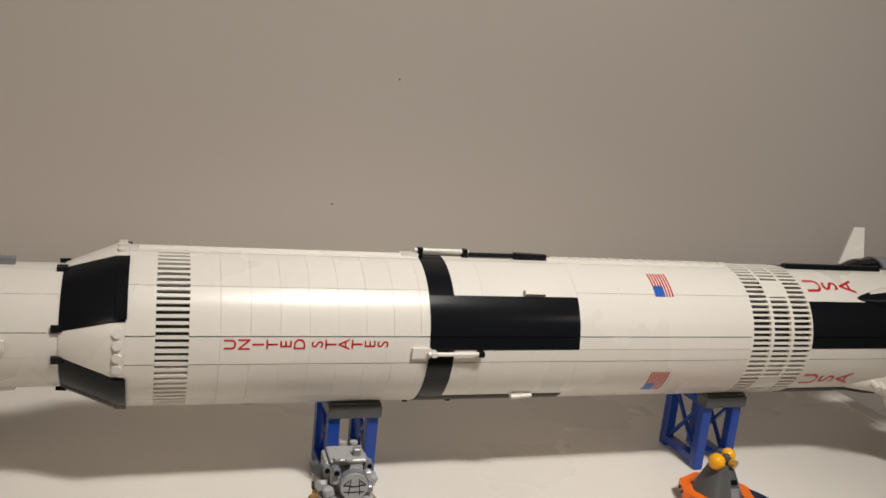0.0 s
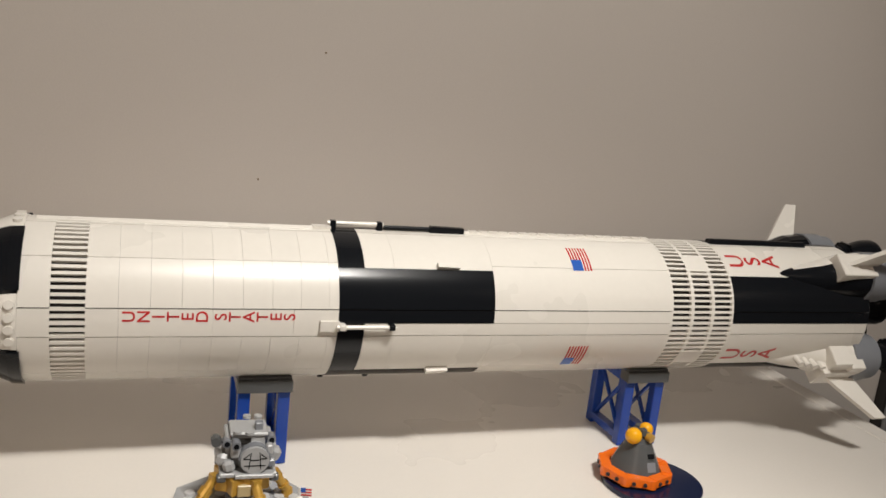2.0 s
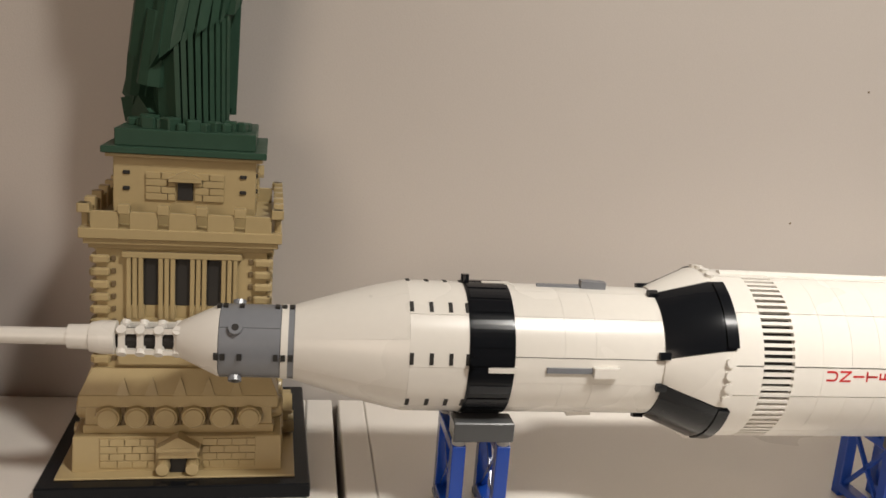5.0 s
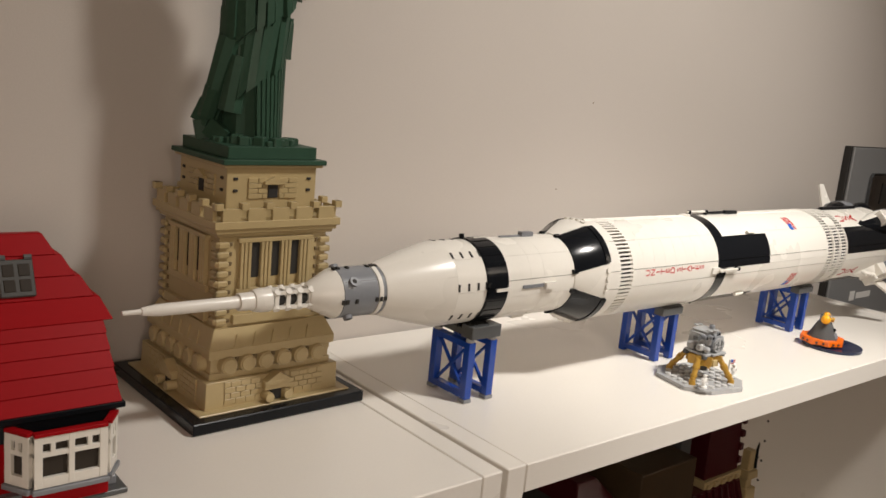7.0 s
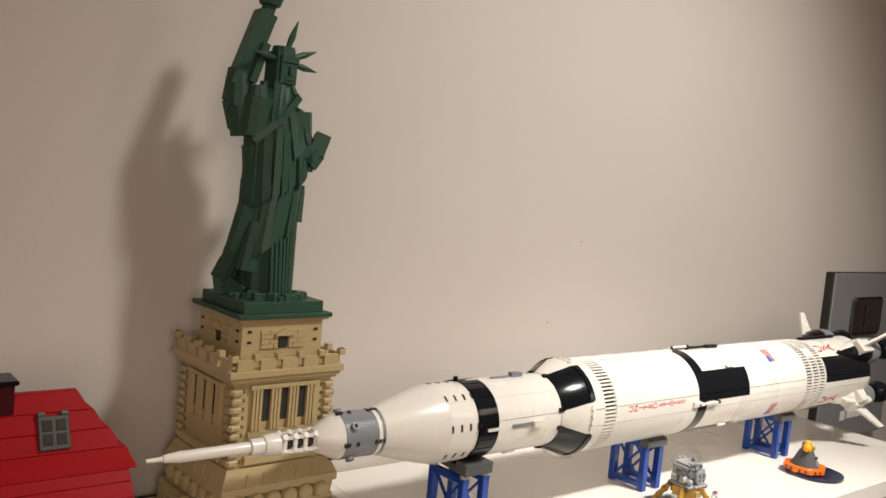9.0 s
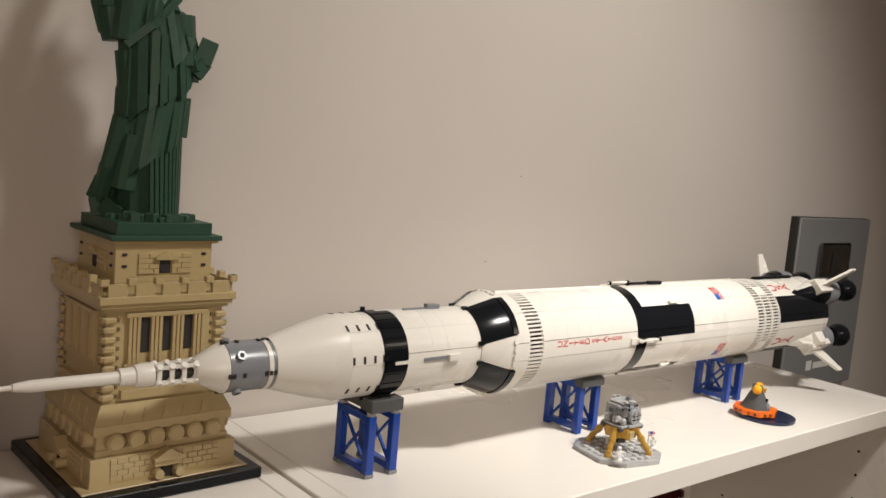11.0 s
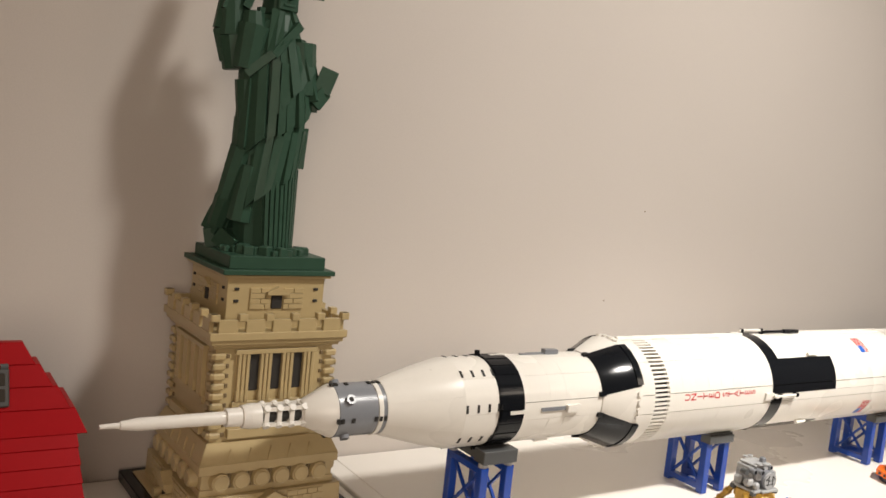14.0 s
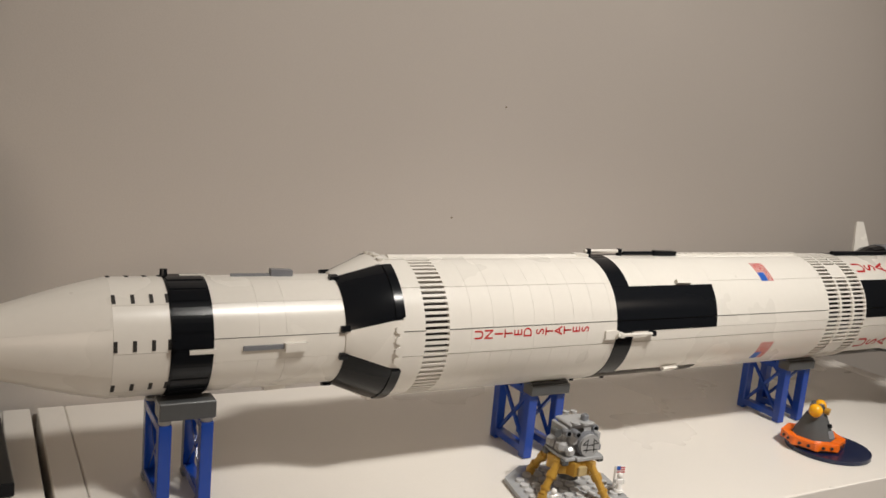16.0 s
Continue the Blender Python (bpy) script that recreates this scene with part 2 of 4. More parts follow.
turned(bm, [(-0.26, 0.012), (-0.2145, 0.0325), (-0.0825, 0.0325), (-0.0509, 0.0424), (0.112, 0.0424), (0.50, 0.0424)])
part("core", bm, GAP, rocket, "dark inner core", True)

# escape tower and capsule
bm = bmesh.new()
turned(bm, [(-0.4565, 0.0014), (-0.445, 0.0018), (-0.4445, 0.0026), (-0.434, 0.0040), (-0.379, 0.0043)], 20)
part("escape_rocket", bm, WHITE, rocket, "thin white rod at the nose", True)
bm = bmesh.new()
turned(bm, [(-0.3795, 0.0060), (-0.3695, 0.0063), (-0.3690, 0.0074), (-0.3640, 0.0084), (-0.357, 0.0084), (-0.3565, 0.0066)], 20)
part("nozzle_collar", bm, WHITE, rocket, "", True)
# near-black cylinder puts the shade into the lattice gaps
bm = bmesh.new()
turned(bm, [(-0.357, 0.0052), (-0.326, 0.0052)], 16)
part("tower_core", bm, VENT, rocket)
for k in range(4):
    x = -0.3535 + 0.0088 * k
    bm = bmesh.new()
    for a in (0, 90, 180, 270):
        p, q = around(x, 0.0066, a - 45), around(x, 0.0066, a + 45)
        bar(bm, p, q, 0.0032, 0.0034)
        rod(bm, around(x, 0.005, a + 45), around(x, 0.0093, a + 45), 0.0024, seg=10)
    part("tower_lattice", bm, WHITE, rocket)
bm = bmesh.new()
for a in (45, 135, 225, 315):
    bar(bm, around(-0.356, 0.0072, a), around(-0.326, 0.0078, a), 0.0024)
part("tower_rail", bm, WHITE, rocket)
bm = bmesh.new()
turned(bm, [(-0.3275, 0.0078), (-0.3262, 0.0092), (-0.308, 0.0180), (-0.3067, 0.0183)], 40)
part("crew_capsule", bm, WHITE, rocket, "white conical capsule", True)
bm = bmesh.new()
turned(bm, [(-0.3067, 0.0178), (-0.3062, 0.0186), (-0.2770, 0.0186), (-0.2765, 0.018)], 40)
service = part("service_module", bm, GREY, rocket, "blue-grey cylinder", True)
bm = bmesh.new()
turned(bm, [(-0.2765, 0.0190), (-0.2730, 0.0190)], 40)
part("ring", bm, WHITE, rocket, "", True)
bm = bmesh.new()
turned(bm, [(-0.2730, 0.0187), (-0.2700, 0.0187)], 40)
part("ring", bm, GREY, rocket, "", True)
for a in (44, 134, 224, 314):
    bm = bmesh.new()
    rod(bm, around(-0.2985, 0.017, a - 8), around(-0.2985, 0.0212, a - 8), 0.0034, seg=14)
    part("thruster", bm, GREY, service)
    bm = bmesh.new()
    rod(bm, around(-0.2985, 0.0205, a - 8), around(-0.2985, 0.0214, a - 8), 0.0018, seg=10)
    part("thruster_hole", bm, VENT, service)
for x in (-0.3073, -0.3042, -0.2962, -0.2788, -0.2752, -0.2716):
    for a in (-7, 83, 173, 263):
        bm = bmesh.new()
        o = around(x, 0.0188, a)
        bmesh.ops.create_cube(bm, size=1, matrix=Matrix.Translation(o) @ Matrix.Rotation(radians(-a), 4, "X") @ Matrix.Diagonal((0.0023, 0.0018, 0.0032, 1)))
        part("clip_notch", bm, VENT, service)
for a in (38, 128, 218, 308):
    bm = bmesh.new()
    shell(bm, -0.3062, -0.2770, 0.01868, 0.01868, a - 0.5, a + 0.5, 0.0004, 2)
    part("module_seam", bm, DARK_GREY, service)

# adapter cone and upper stage
for k in range(8):
    a = -22.5 + 45 * k + 22.5
    bm = bmesh.new()
    rows_s = []
    for i in range(13):
        f = i / 12
        r = 0.0192 + (R4 - 0.0192) * (0.72 * f + 0.28 * math.sin(f * math.pi / 2))
        rows_s.append((-0.2700 + f * 0.0555, r, a - 22.45, a + 22.45))
    loft(bm, rows_s, 0.0018)
    part("adapter_panel", bm, WHITE, rocket, "", True)
for k in range(4):
    a = 90 * k
    panel(-0.2145, -0.1850, R4, R4, a - 45, a, WHITE)
    panel(-0.2145, -0.1850, R4, R4, a, a + 45, WHITE)
for k in range(8):
    for x in (-0.2135, -0.2037, -0.1940, -0.1856):
        bm = bmesh.new()
        o = around(x, R4 - 0.0005, 45 * k + 7)
        bmesh.ops.create_cube(bm, size=1, matrix=Matrix.Translation(o) @ Matrix.Rotation(radians(-(45 * k + 7)), 4, "X") @ Matrix.Diagonal((0.0020, 0.0016, 0.0058, 1)))
        part("peg_slot", bm, VENT, rocket)
bm = bmesh.new()
shell(bm, -0.1850, -0.1620, R4 + 0.0006, R4 + 0.0006, 2, 358, 0.003, 72)
shell(bm, -0.1850, -0.1738, R4 + 0.0005, R4 + 0.0005, -2, 2, 0.003, 2)
black_ring = part("black_ring", bm, BLACK, rocket, "glossy black ring of small parts", True)
for k in range(24):
    bm = bmesh.new()
    shell(bm, -0.1838, -0.1633, R4 + 0.0011, R4 + 0.0011, 15 * k + 2.6, 15 * k + 14.4, 0.0012, 3)
    part("ring_tile", bm, BLACK, black_ring)
for a in (-1, 89, 179, 269):
    bm = bmesh.new()
    shell(bm, -0.1753, -0.1608, R4 + 0.0016, R4 + 0.0016, a - 2.0, a + 2.0, 0.002, 2)
    part("white_clip", bm, WHITE, rocket)
    bm = bmesh.new()
    rod(bm, around(-0.1832, R4, a + 8), around(-0.1832, R4 + 0.0042, a + 8), 0.0022, seg=10)
    part("knob", bm, BLACK, rocket)
for k in range(4):
    a = 90 * k
    for s0, s1 in ((-13, 10), (10, 45), (45, 77)):
        for x0, x1 in ((-0.1620, -0.1362), (-0.1362, -0.1202), (-0.1202, -0.0817)) if s0 > 0 else ((-0.1620, -0.0817),):
            panel(x0, x1, R4, R4, a + s0, a + s1, WHITE)
    bm = bmesh.new()
    shell(bm, -0.1455, -0.1195, R4 + 0.0013, R4 + 0.0013, a - 2.4, a + 2.0, 0.002, 2)
    part("grille_bar", bm, GREY, rocket, "flat grey bar")
    bm = bmesh.new()
    shell(bm, -0.1218, -0.1083, R4 + 0.0042, R4 + 0.0036, a - 4.5, a + 3.5, 0.004, 3)
    part("blister", bm, GREY if k == 1 else WHITE, rocket, "small raised blister", True)
# flared skirt: white and black quarters
for k in range(8):
    a = 45 * k
    black = k % 2 == 1
    s = 13 if not black else 32
    mat = BLACK if black else WHITE
    bm = bmesh.new()
    rows_s = []
    for x, r, h in ((-0.0835, R4 + 0.0008, 11.5 if not black else 33.5), (-0.0575, R + 0.0004, 19 if not black else 26), (-0.0509, R + 0.0006, 19.5 if not black else 25.5)):
        rows_s.append((x, r, a - h + 0.4, a + h - 0.4))
    loft(bm, rows_s, 0.0028)
    quarter = part("skirt_panel", bm, mat, rocket, "glossy black flared panel" if black else "white flared panel", True)
    if black:
        bm = bmesh.new()
        shell(bm, -0.0560, -0.0500, R + 0.0014, R + 0.0018, a - 24, a + 24, 0.003, 12)
        part("skirt_rim", bm, BLACK, quarter, "", True)
        for e in (-31, 31):
            bm = bmesh.new()
            shell(bm, -0.0870, -0.0815, R4 + 0.0024, R4 + 0.0026, a + e - 3, a + e + 3, 0.003, 2)
            part("skirt_tab", bm, BLACK, quarter)
    if not black:
        for j in (-12, -4, 4, 12):
            bm = bmesh.new()
            rod(bm, around(-0.0545, R - 0.002, a + j), around(-0.0545, R + 0.0022, a + j), 0.0024, seg=12)
            part("stud", bm, WHITE, quarter)
# second stage
SECTORS = ((-10, 10), (10, 45), (45, 80))
for k in range(4):
    a = 90 * k
    for s0, s1 in SECTORS:
        panel(-0.0509, -0.0358, R, R, a + s0, a + s1, WHITE)
        if s0 < 0:
            for x0, x1 in ((-0.0190, -0.0028), (-0.0028, 0.0452), (0.0452, 0.0892), (0.0892, 0.1145)):
                panel(x0, x1, R, R, a + s0, a + s1, WHITE)
        else:
            for j in range(8):
                panel(-0.0190 + 0.0160 * j, -0.0190 + 0.0160 * (j + 1), R, R, a + s0, a + s1, WHITE)
            panel(0.1090, 0.1145, R, R, a + s0, a + s1, WHITE)


def slat_ring(x0, x1, count, first=None):
    """A ring of slats with dark gaps between them."""
    for k in range(count):
        if first is None:
            bm = bmesh.new()
            w = 360 / count * (0.215 if x0 > 0 else 0.245)
            shell(bm, x0, x1, R, R, -w, w, 0.0022, 2)
            first = part("slat", bm, WHITE, rocket)
            continue
        shared("slat", first, rocket, Matrix.Rotation(radians(-360 * k / count), 4, "X"))


# near-black drum behind the slats: shade of the gaps put into its colour
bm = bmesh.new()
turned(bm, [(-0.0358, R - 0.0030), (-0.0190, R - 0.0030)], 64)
part("vent_gap_shade", bm, VENT, rocket)
slat_ring(-0.0358, -0.0190, 76)
for k, glyph in enumerate("UNITED STATES"):
    if glyph != " ":
        on_skin("print_letter", letters(glyph, 0.0090), PRINT_RED, rocket, 0.0026 + 0.00745 * (k if k < 6 else k - 0.68), 4.6, R + 0.00012)
# black collar between the stages, and the black field
for k in range(4):
    a = 90 * k
    panel(0.1145, 0.1300, R + 0.0003, R + 0.0003, a - 90 + 41, a - 2, BLACK, "black collar panel")
    panel(0.1145, 0.2105, R + 0.0003, R + 0.0003, a, a + 10, BLACK, "black field")
    panel(0.1145, 0.2105, R + 0.0003, R + 0.0003, a + 10, a + 41, BLACK, "black field")
    panel(0.1300, 0.3360, R, R, a - 10, a, WHITE)
    panel(0.2105, 0.3360, R, R, a, a + 10, WHITE)
    for x0, x1 in ((0.1300, 0.1480), (0.1480, 0.2105)):
        panel(x0, x1, R, R, a + 41, a + 80, WHITE)
    for x0, x1 in ((0.2105, 0.3360),):
        panel(x0, x1, R, R, a + 10, a + 45, WHITE)
        panel(x0, x1, R, R, a + 45, a + 80, WHITE)
    bm = bmesh.new()
    shell(bm, 0.1745, 0.1885, R + 0.0034, R + 0.0028, a + 41.2, a + 45, 0.004, 2)
    part("blister", bm, WHITE, rocket, "small raised white blister", True)
    # handrail across the collar
    bm = bmesh.new()
    rod(bm, around(0.1130, R + 0.0035, a - 1.5), around(0.1480, R + 0.0035, a - 1.5), 0.0013, seg=10)
    rail = part("handrail", bm, WHITE, rocket, "white bar held by clips", True)
    for x in (0.1165, 0.1455):
        bm = bmesh.new()
        box(bm, x - 0.0018, x + 0.0018, -0.0017, 0.0017, -0.003, 0.0042, 0.0004)
        bmesh.ops.transform(bm, matrix=Matrix.Rotation(radians(90 - (a - 1.5)), 4, "X") @ Matrix.Translation((0, 0, R + 0.001)), verts=bm.verts)
        part("clip", bm, WHITE if k == 0 and x < 0.12 else BLACK, rail)
    bm = bmesh.new()
    shell(bm, 0.1040, 0.1150, R + 0.0018, R + 0.0018, a - 5.5, a + 2, 0.003, 2)
    part("bracket", bm, WHITE, rocket)
# conduits along the top and bottom
for a in (90, 270):
    bm = bmesh.new()
    rod(bm, around(-0.046, R - 0.0014, a - 3), around(0.104, R - 0.0014, a - 3), 0.0030, seg=12)
    part("conduit", bm, WHITE, rocket, "white pipe", True)
    bm = bmesh.new()
    rod(bm, around(0.148, R + 0.0022, a - 3), around(0.178, R + 0.0022, a - 3), 0.0013, seg=10)
    shell(bm, 0.178, 0.2005, R + 0.0042, R + 0.0036, a - 5, a - 1, 0.004, 2)
    part("conduit", bm, BLACK, rocket, "black lever on the skin")
    bm = bmesh.new()
    rod(bm, around(0.2010, R - 0.0004, a - 3), around(0.336, R - 0.0004, a - 3), 0.0022, seg=12)
    part("conduit", bm, WHITE, rocket, "white pipe", True)
    for j in range(19):
        bm = bmesh.new()
        x = 0.2045 + 0.0070 * j
        shell(bm, x, x + 0.0056, R + 0.0021, R + 0.0021, a - 5, a - 1, 0.004, 2)
        part("conduit_clip", bm, WHITE, rocket)
    bm = bmesh.new()
    rod(bm, around(0.386, R + 0.0004, a - 3), around(0.470, R + 0.0004, a - 3), 0.0030, seg=12)
    part("conduit", bm, BLACK, rocket, "black pipe on the tail", True)


def flag(parent, x, a, r):
    """A small printed flag: red stripes and a blue corner."""
    for j in range(7):
        bm = bmesh.new()
        shell(bm, x + 0.00205 * j, x + 0.00205 * j + 0.00112, r + 0.00010, r + 0.00010, a + (0 if j > 3 else 10.4), a + 24, 0.0002, 6)
        part("flag_stripe", bm, PRINT_RED, parent)
    bm = bmesh.new()
    shell(bm, x, x + 0.0074, r + 0.00012, r + 0.00012, a, a + 10.3, 0.0002, 3)
    part("flag_corner", bm, PRINT_BLUE, parent)


for a in (43, -45, 135, -135):
    flag(rocket, 0.2662, a, R)
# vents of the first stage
# again a near-black drum for the shade between slats
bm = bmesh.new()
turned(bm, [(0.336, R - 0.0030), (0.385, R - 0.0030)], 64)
part("vent_gap_shade", bm, VENT, rocket)
slat_ring(0.336, 0.385, 76)
for x0, x1 in ((0.336, 0.3375), (0.3512, 0.3538), (0.3672, 0.3698), (0.3835, 0.385)):
    bm = bmesh.new()
    shell(bm, x0, x1, R - 0.0001, R - 0.0001, 0, 359.9, 0.002, 72)
    part("vent_frame", bm, WHITE, rocket, "", True)
for k in range(4):
    a = 90 * k
    bm = bmesh.new()
    shell(bm, 0.3512, 0.3698, R + 0.0001, R + 0.0001, a + 45, a + 62, 0.002, 4)
    part("vent_blank", bm, WHITE, rocket)
# tail of the first stage
for k in range(4):
    a = 90 * k
    panel(0.385, 0.502, R, R, a - 10, a, WHITE)
    panel(0.385, 0.502, R + 0.0003, R + 0.0003, a, a + 10, BLACK, "black tail panel")
    panel(0.385, 0.502, R + 0.0003, R + 0.0003, a + 10, a + 41, BLACK, "black tail panel")
    panel(0.385, 0.470, R, R, a + 41, a + 80, WHITE)
    panel(0.470, 0.502, R, R, a + 41, a + 80, WHITE)
    if k in (0, 3):
        for j, glyph in enumerate("USA"):
            on_skin("print_letter", letters(glyph, 0.0178), PRINT_RED, rocket, 0.3952 + 0.0145 * j, a + 57.5, R + 0.00012)
bm = bmesh.new()
turned(bm, [(0.499, R - 0.002), (0.5045, R - 0.002), (0.507, R - 0.006), (0.507, 0.004)], 48)
part("tail_plate", bm, DARK_GREY, rocket)


def nozzle(parent, y, z, x0):
    """A bell engine with a hexagonal collar."""
    m = Matrix.Translation((0, y, z))
    bm = bmesh.new()
    turned(bm, [(x0, 0.0118), (x0 + 0.009, 0.0112), (x0 + 0.0095, 0.0095), (x0 + 0.019, 0.0092), (x0 + 0.0195, 0.0108), (x0 + 0.0235, 0.0110), (x0 + 0.0240, 0.0094), (x0 + 0.0275, 0.0108), (x0 + 0.034, 0.0134),
                (x0 + 0.041, 0.0148), (x0 + 0.0470, 0.0151), (x0 + 0.0490, 0.0147), (x0 + 0.0492, 0.0134), (x0 + 0.040, 0.0112), (x0 + 0.030, 0.006)], 28)
    bmesh.ops.transform(bm, matrix=m, verts=bm.verts)
    bell = part("engine_bell", bm, BLACK, parent, "glossy black bell nozzle", True)
    for k in range(6):
        bm = bmesh.new()
        bar(bm, around(x0 + 0.0215, 0.0118, 60 * k), around(x0 + 0.0215, 0.0118, 60 * k + 52), 0.0022, 0.003)
        bmesh.ops.transform(bm, matrix=m, verts=bm.verts)
        part("collar_lug", bm, BLACK, bell)


def cone_shape(bm, rows_c, a, t0, t1):
    """A cone lying along the rocket at the angle a, or the part of it between two turns."""
    rings = []
    for x, r, lift in rows_c:
        c = around(x, lift, a)
        rings.append([bm.verts.new((x, c.y - r * math.cos(radians(t)), c.z + r * math.sin(radians(t)))) for t in range(t0, t1, 20)])
    n = len(rings[0])
    for p, q in zip(rings, rings[1:]):
        for j in range(n):
            bm.faces.new((p[j], p[(j + 1) % n], q[(j + 1) % n], q[j]))
    bm.faces.new(rings[0])
    bm.faces.new(list(reversed(rings[-1])))


nozzle(rocket, 0, 0, 0.506)
for k, a in enumerate((45, 135, 225, 315)):
    white = a in (225, 315)
    o = around(0, 0.0432, a)
    nozzle(rocket, o.y, o.z, 0.5215)
    # engine fairing: a half cone swelling towards the tail
    bm = bmesh.new()
    cone_shape(bm, ((0.428, 0.003, R - 0.003), (0.442, 0.0078, R - 0.0055), (0.462, 0.0122, R - 0.0070), (0.482, 0.0158, 0.0425), (0.498, 0.0168, 0.0432)), a, 0, 360)
    fairing = part("engine_fairing", bm, WHITE if white else BLACK, rocket, "white engine fairing" if white else "black engine fairing", True)
    bm = bmesh.new()
    turned(bm, [(0.497, 0.0150), (0.4975, 0.0182), (0.5120, 0.0182), (0.5125, 0.0170), (0.5215, 0.0168), (0.5222, 0.0152), (0.5225, 0.0085)], 28)
    bmesh.ops.transform(bm, matrix=Matrix.Translation((0, o.y, o.z)), verts=bm.verts)
    part("engine_mount", bm, GREY, rocket, "blue-grey ring behind the fairing", True)
    # fin with its root block
    m = Matrix.Rotation(radians(-a), 4, "X")
    bm = bmesh.new()
    box(bm, 0.470, 0.500, -0.0605, -0.050, -0.009, 0.009, 0.0006, m)
    part("fin_root", bm, WHITE, fairing) if a != 135 else bm.free()
    bm = bmesh.new()
    pts = [(0.473, -0.056), (0.498, -0.056), (0.5165, -0.092), (0.506, -0.092)]
    lo = [bm.verts.new(m @ Vector((x, y, -0.0015))) for x, y in pts]
    hi = [bm.verts.new(m @ Vector((x, y, 0.0015))) for x, y in pts]
    bm.faces.new(lo)
    bm.faces.new(hi)
    for j in range(4):
        bm.faces.new((lo[j], lo[(j + 1) % 4], hi[(j + 1) % 4], hi[j]))
    part("fin", bm, WHITE, fairing, "slanted white fin")
    if white:
        for j in range(4):
            bm = bmesh.new()
            rod(bm, m @ Vector((0.452 + 0.006 * j, -0.046 - 0.0012 * j, 0.006)), m @ Vector((0.452 + 0.006 * j, -0.0530 - 0.0012 * j, 0.009)), 0.0022, seg=10)
            part("stud", bm, WHITE, fairing)
        bm = bmesh.new()
        box(bm, 0.474, 0.490, -0.0580, -0.0430, 0.006, 0.0185, 0.0006, m)
        part("fairing_brick", bm, WHITE, fairing)
        bm = bmesh.new()
        box(bm, 0.490, 0.503, -0.0600, -0.0430, 0.003, 0.0155, 0.0006, m)
        part("fairing_brick", bm, WHITE, fairing)
        bm = bmesh.new()
        cone_shape(bm, ((0.428, 0.003, R - 0.003), (0.440, 0.0066, R - 0.0050), (0.456, 0.0100, R - 0.0060), (0.470, 0.0118, R - 0.0070)), a - 7 if a == 315 else a + 7, 0, 360)
        part("fairing_edge", bm, BLACK, fairing, "black lower edge")
    else:
        bm = bmesh.new()
        cone_shape(bm, ((0.440, 0.0080, R - 0.0058), (0.462, 0.0129, R - 0.0070), (0.482, 0.0165, 0.0425), (0.4972, 0.0175, 0.0432)), a, 62, 200)
        part("fairing_cover", bm, WHITE if a == 45 else BLACK, fairing)


# ---- stands ----
def girder_stand(x, tall, label):
    """Two blue lattice girders under a dark grey cradle."""
    stand = thing("rocket_stand", label, "display stand", (x, 0, 0), group="blue rocket stands")
    w, d = 0.0255, 0.0245 if tall else 0.0235
    for s in (0, 1):
        gx = -w / 2 + 0.001 + s * (w - 0.002)
        foot = []
        for e in (-1, 1):
            bm = bmesh.new()
            box(bm, gx - 0.004, gx + 0.004, e * (d - 0.004) - 0.004, e * (d - 0.004) + 0.004, 0, 0.0030, 0.0003)
            if tall:
                part("foot_tile", bm, GREY, stand)
            else:
                bm.free()
            bm = bmesh.new()
            box(bm, gx - 0.0036, gx + 0.0036, e * (d - 0.004) - 0.0036, e * (d - 0.004) + 0.0036, 0.003 if tall else 0.0, 0.0510, 0.0005)
            part("leg", bm, BLUE, stand)
        bm = bmesh.new()
        box(bm, gx - 0.0036, gx + 0.0036, -d + 0.006, d - 0.006, 0.003, 0.0085, 0.0005)
        part("cross_beam", bm, BLUE, stand)
        bm = bmesh.new()
        box(bm, gx - 0.0036, gx + 0.0036, -d + 0.006, d - 0.006, 0.0455, 0.0510, 0.0005)
        part("cross_beam", bm, BLUE, stand)
        for e in (-1, 1):
            bm = bmesh.new()
            bar(bm, (gx, -e * (d - 0.007), 0.008), (gx, e * (d - 0.007), 0.046), 0.0022)
            part("brace", bm, BLUE, stand)
    top = 0.0510
    if tall:
        for s in (0, 1):
            for e in (-1, 1):
                bm = bmesh.new()
                gx = -w / 2 + 0.001 + s * (w - 0.002)
                rod(bm, (gx, e * (d - 0.004), 0.051), (gx, e * (d - 0.004), 0.0545), 0.0036, seg=14)
                part("riser", bm, LIGHT_GREY, stand, "light grey round riser")
        top = 0.0542
    r = (R4 + 0.0018) if tall else (R + 0.0008)
    if tall:
        for e in (-1, 1):
            bm = bmesh.new()
            box(bm, -w / 2 - 0.003, w / 2 + 0.003, 0.0125, 0.0265, top, top + 0.0105, 0.0006)
            bmesh.ops.scale(bm, vec=(1, e, 1), verts=bm.verts)
            part("cradle_block", bm, DARK_GREY, stand, "dark grey sloped block")
        bm = bmesh.new()
        box(bm, -w / 2, w / 2, -0.0125, 0.0125, top, H - r - 0.0012, 0.0005)
        part("cradle_plate", bm, DARK_GREY, stand)
        return stand
    for e in (-1, 1):
        def piece(name, mat, label, *b):
            bm = bmesh.new()
            box(bm, *b, 0.0004)
            bmesh.ops.scale(bm, vec=(1, e, 1), verts=bm.verts)
            part(name, bm, mat, stand, label)
        piece("cradle_block", DARK_GREY, "dark grey block", -w / 2 - 0.0035, w / 2 + 0.0035, 0.0150, 0.0262, 0.0475, 0.0550)
        piece("cradle_plate", DARK_GREY, "dark grey plate", -w / 2 - 0.0030, w / 2 + 0.0030, 0.0150, 0.0245, 0.0550, 0.0566)
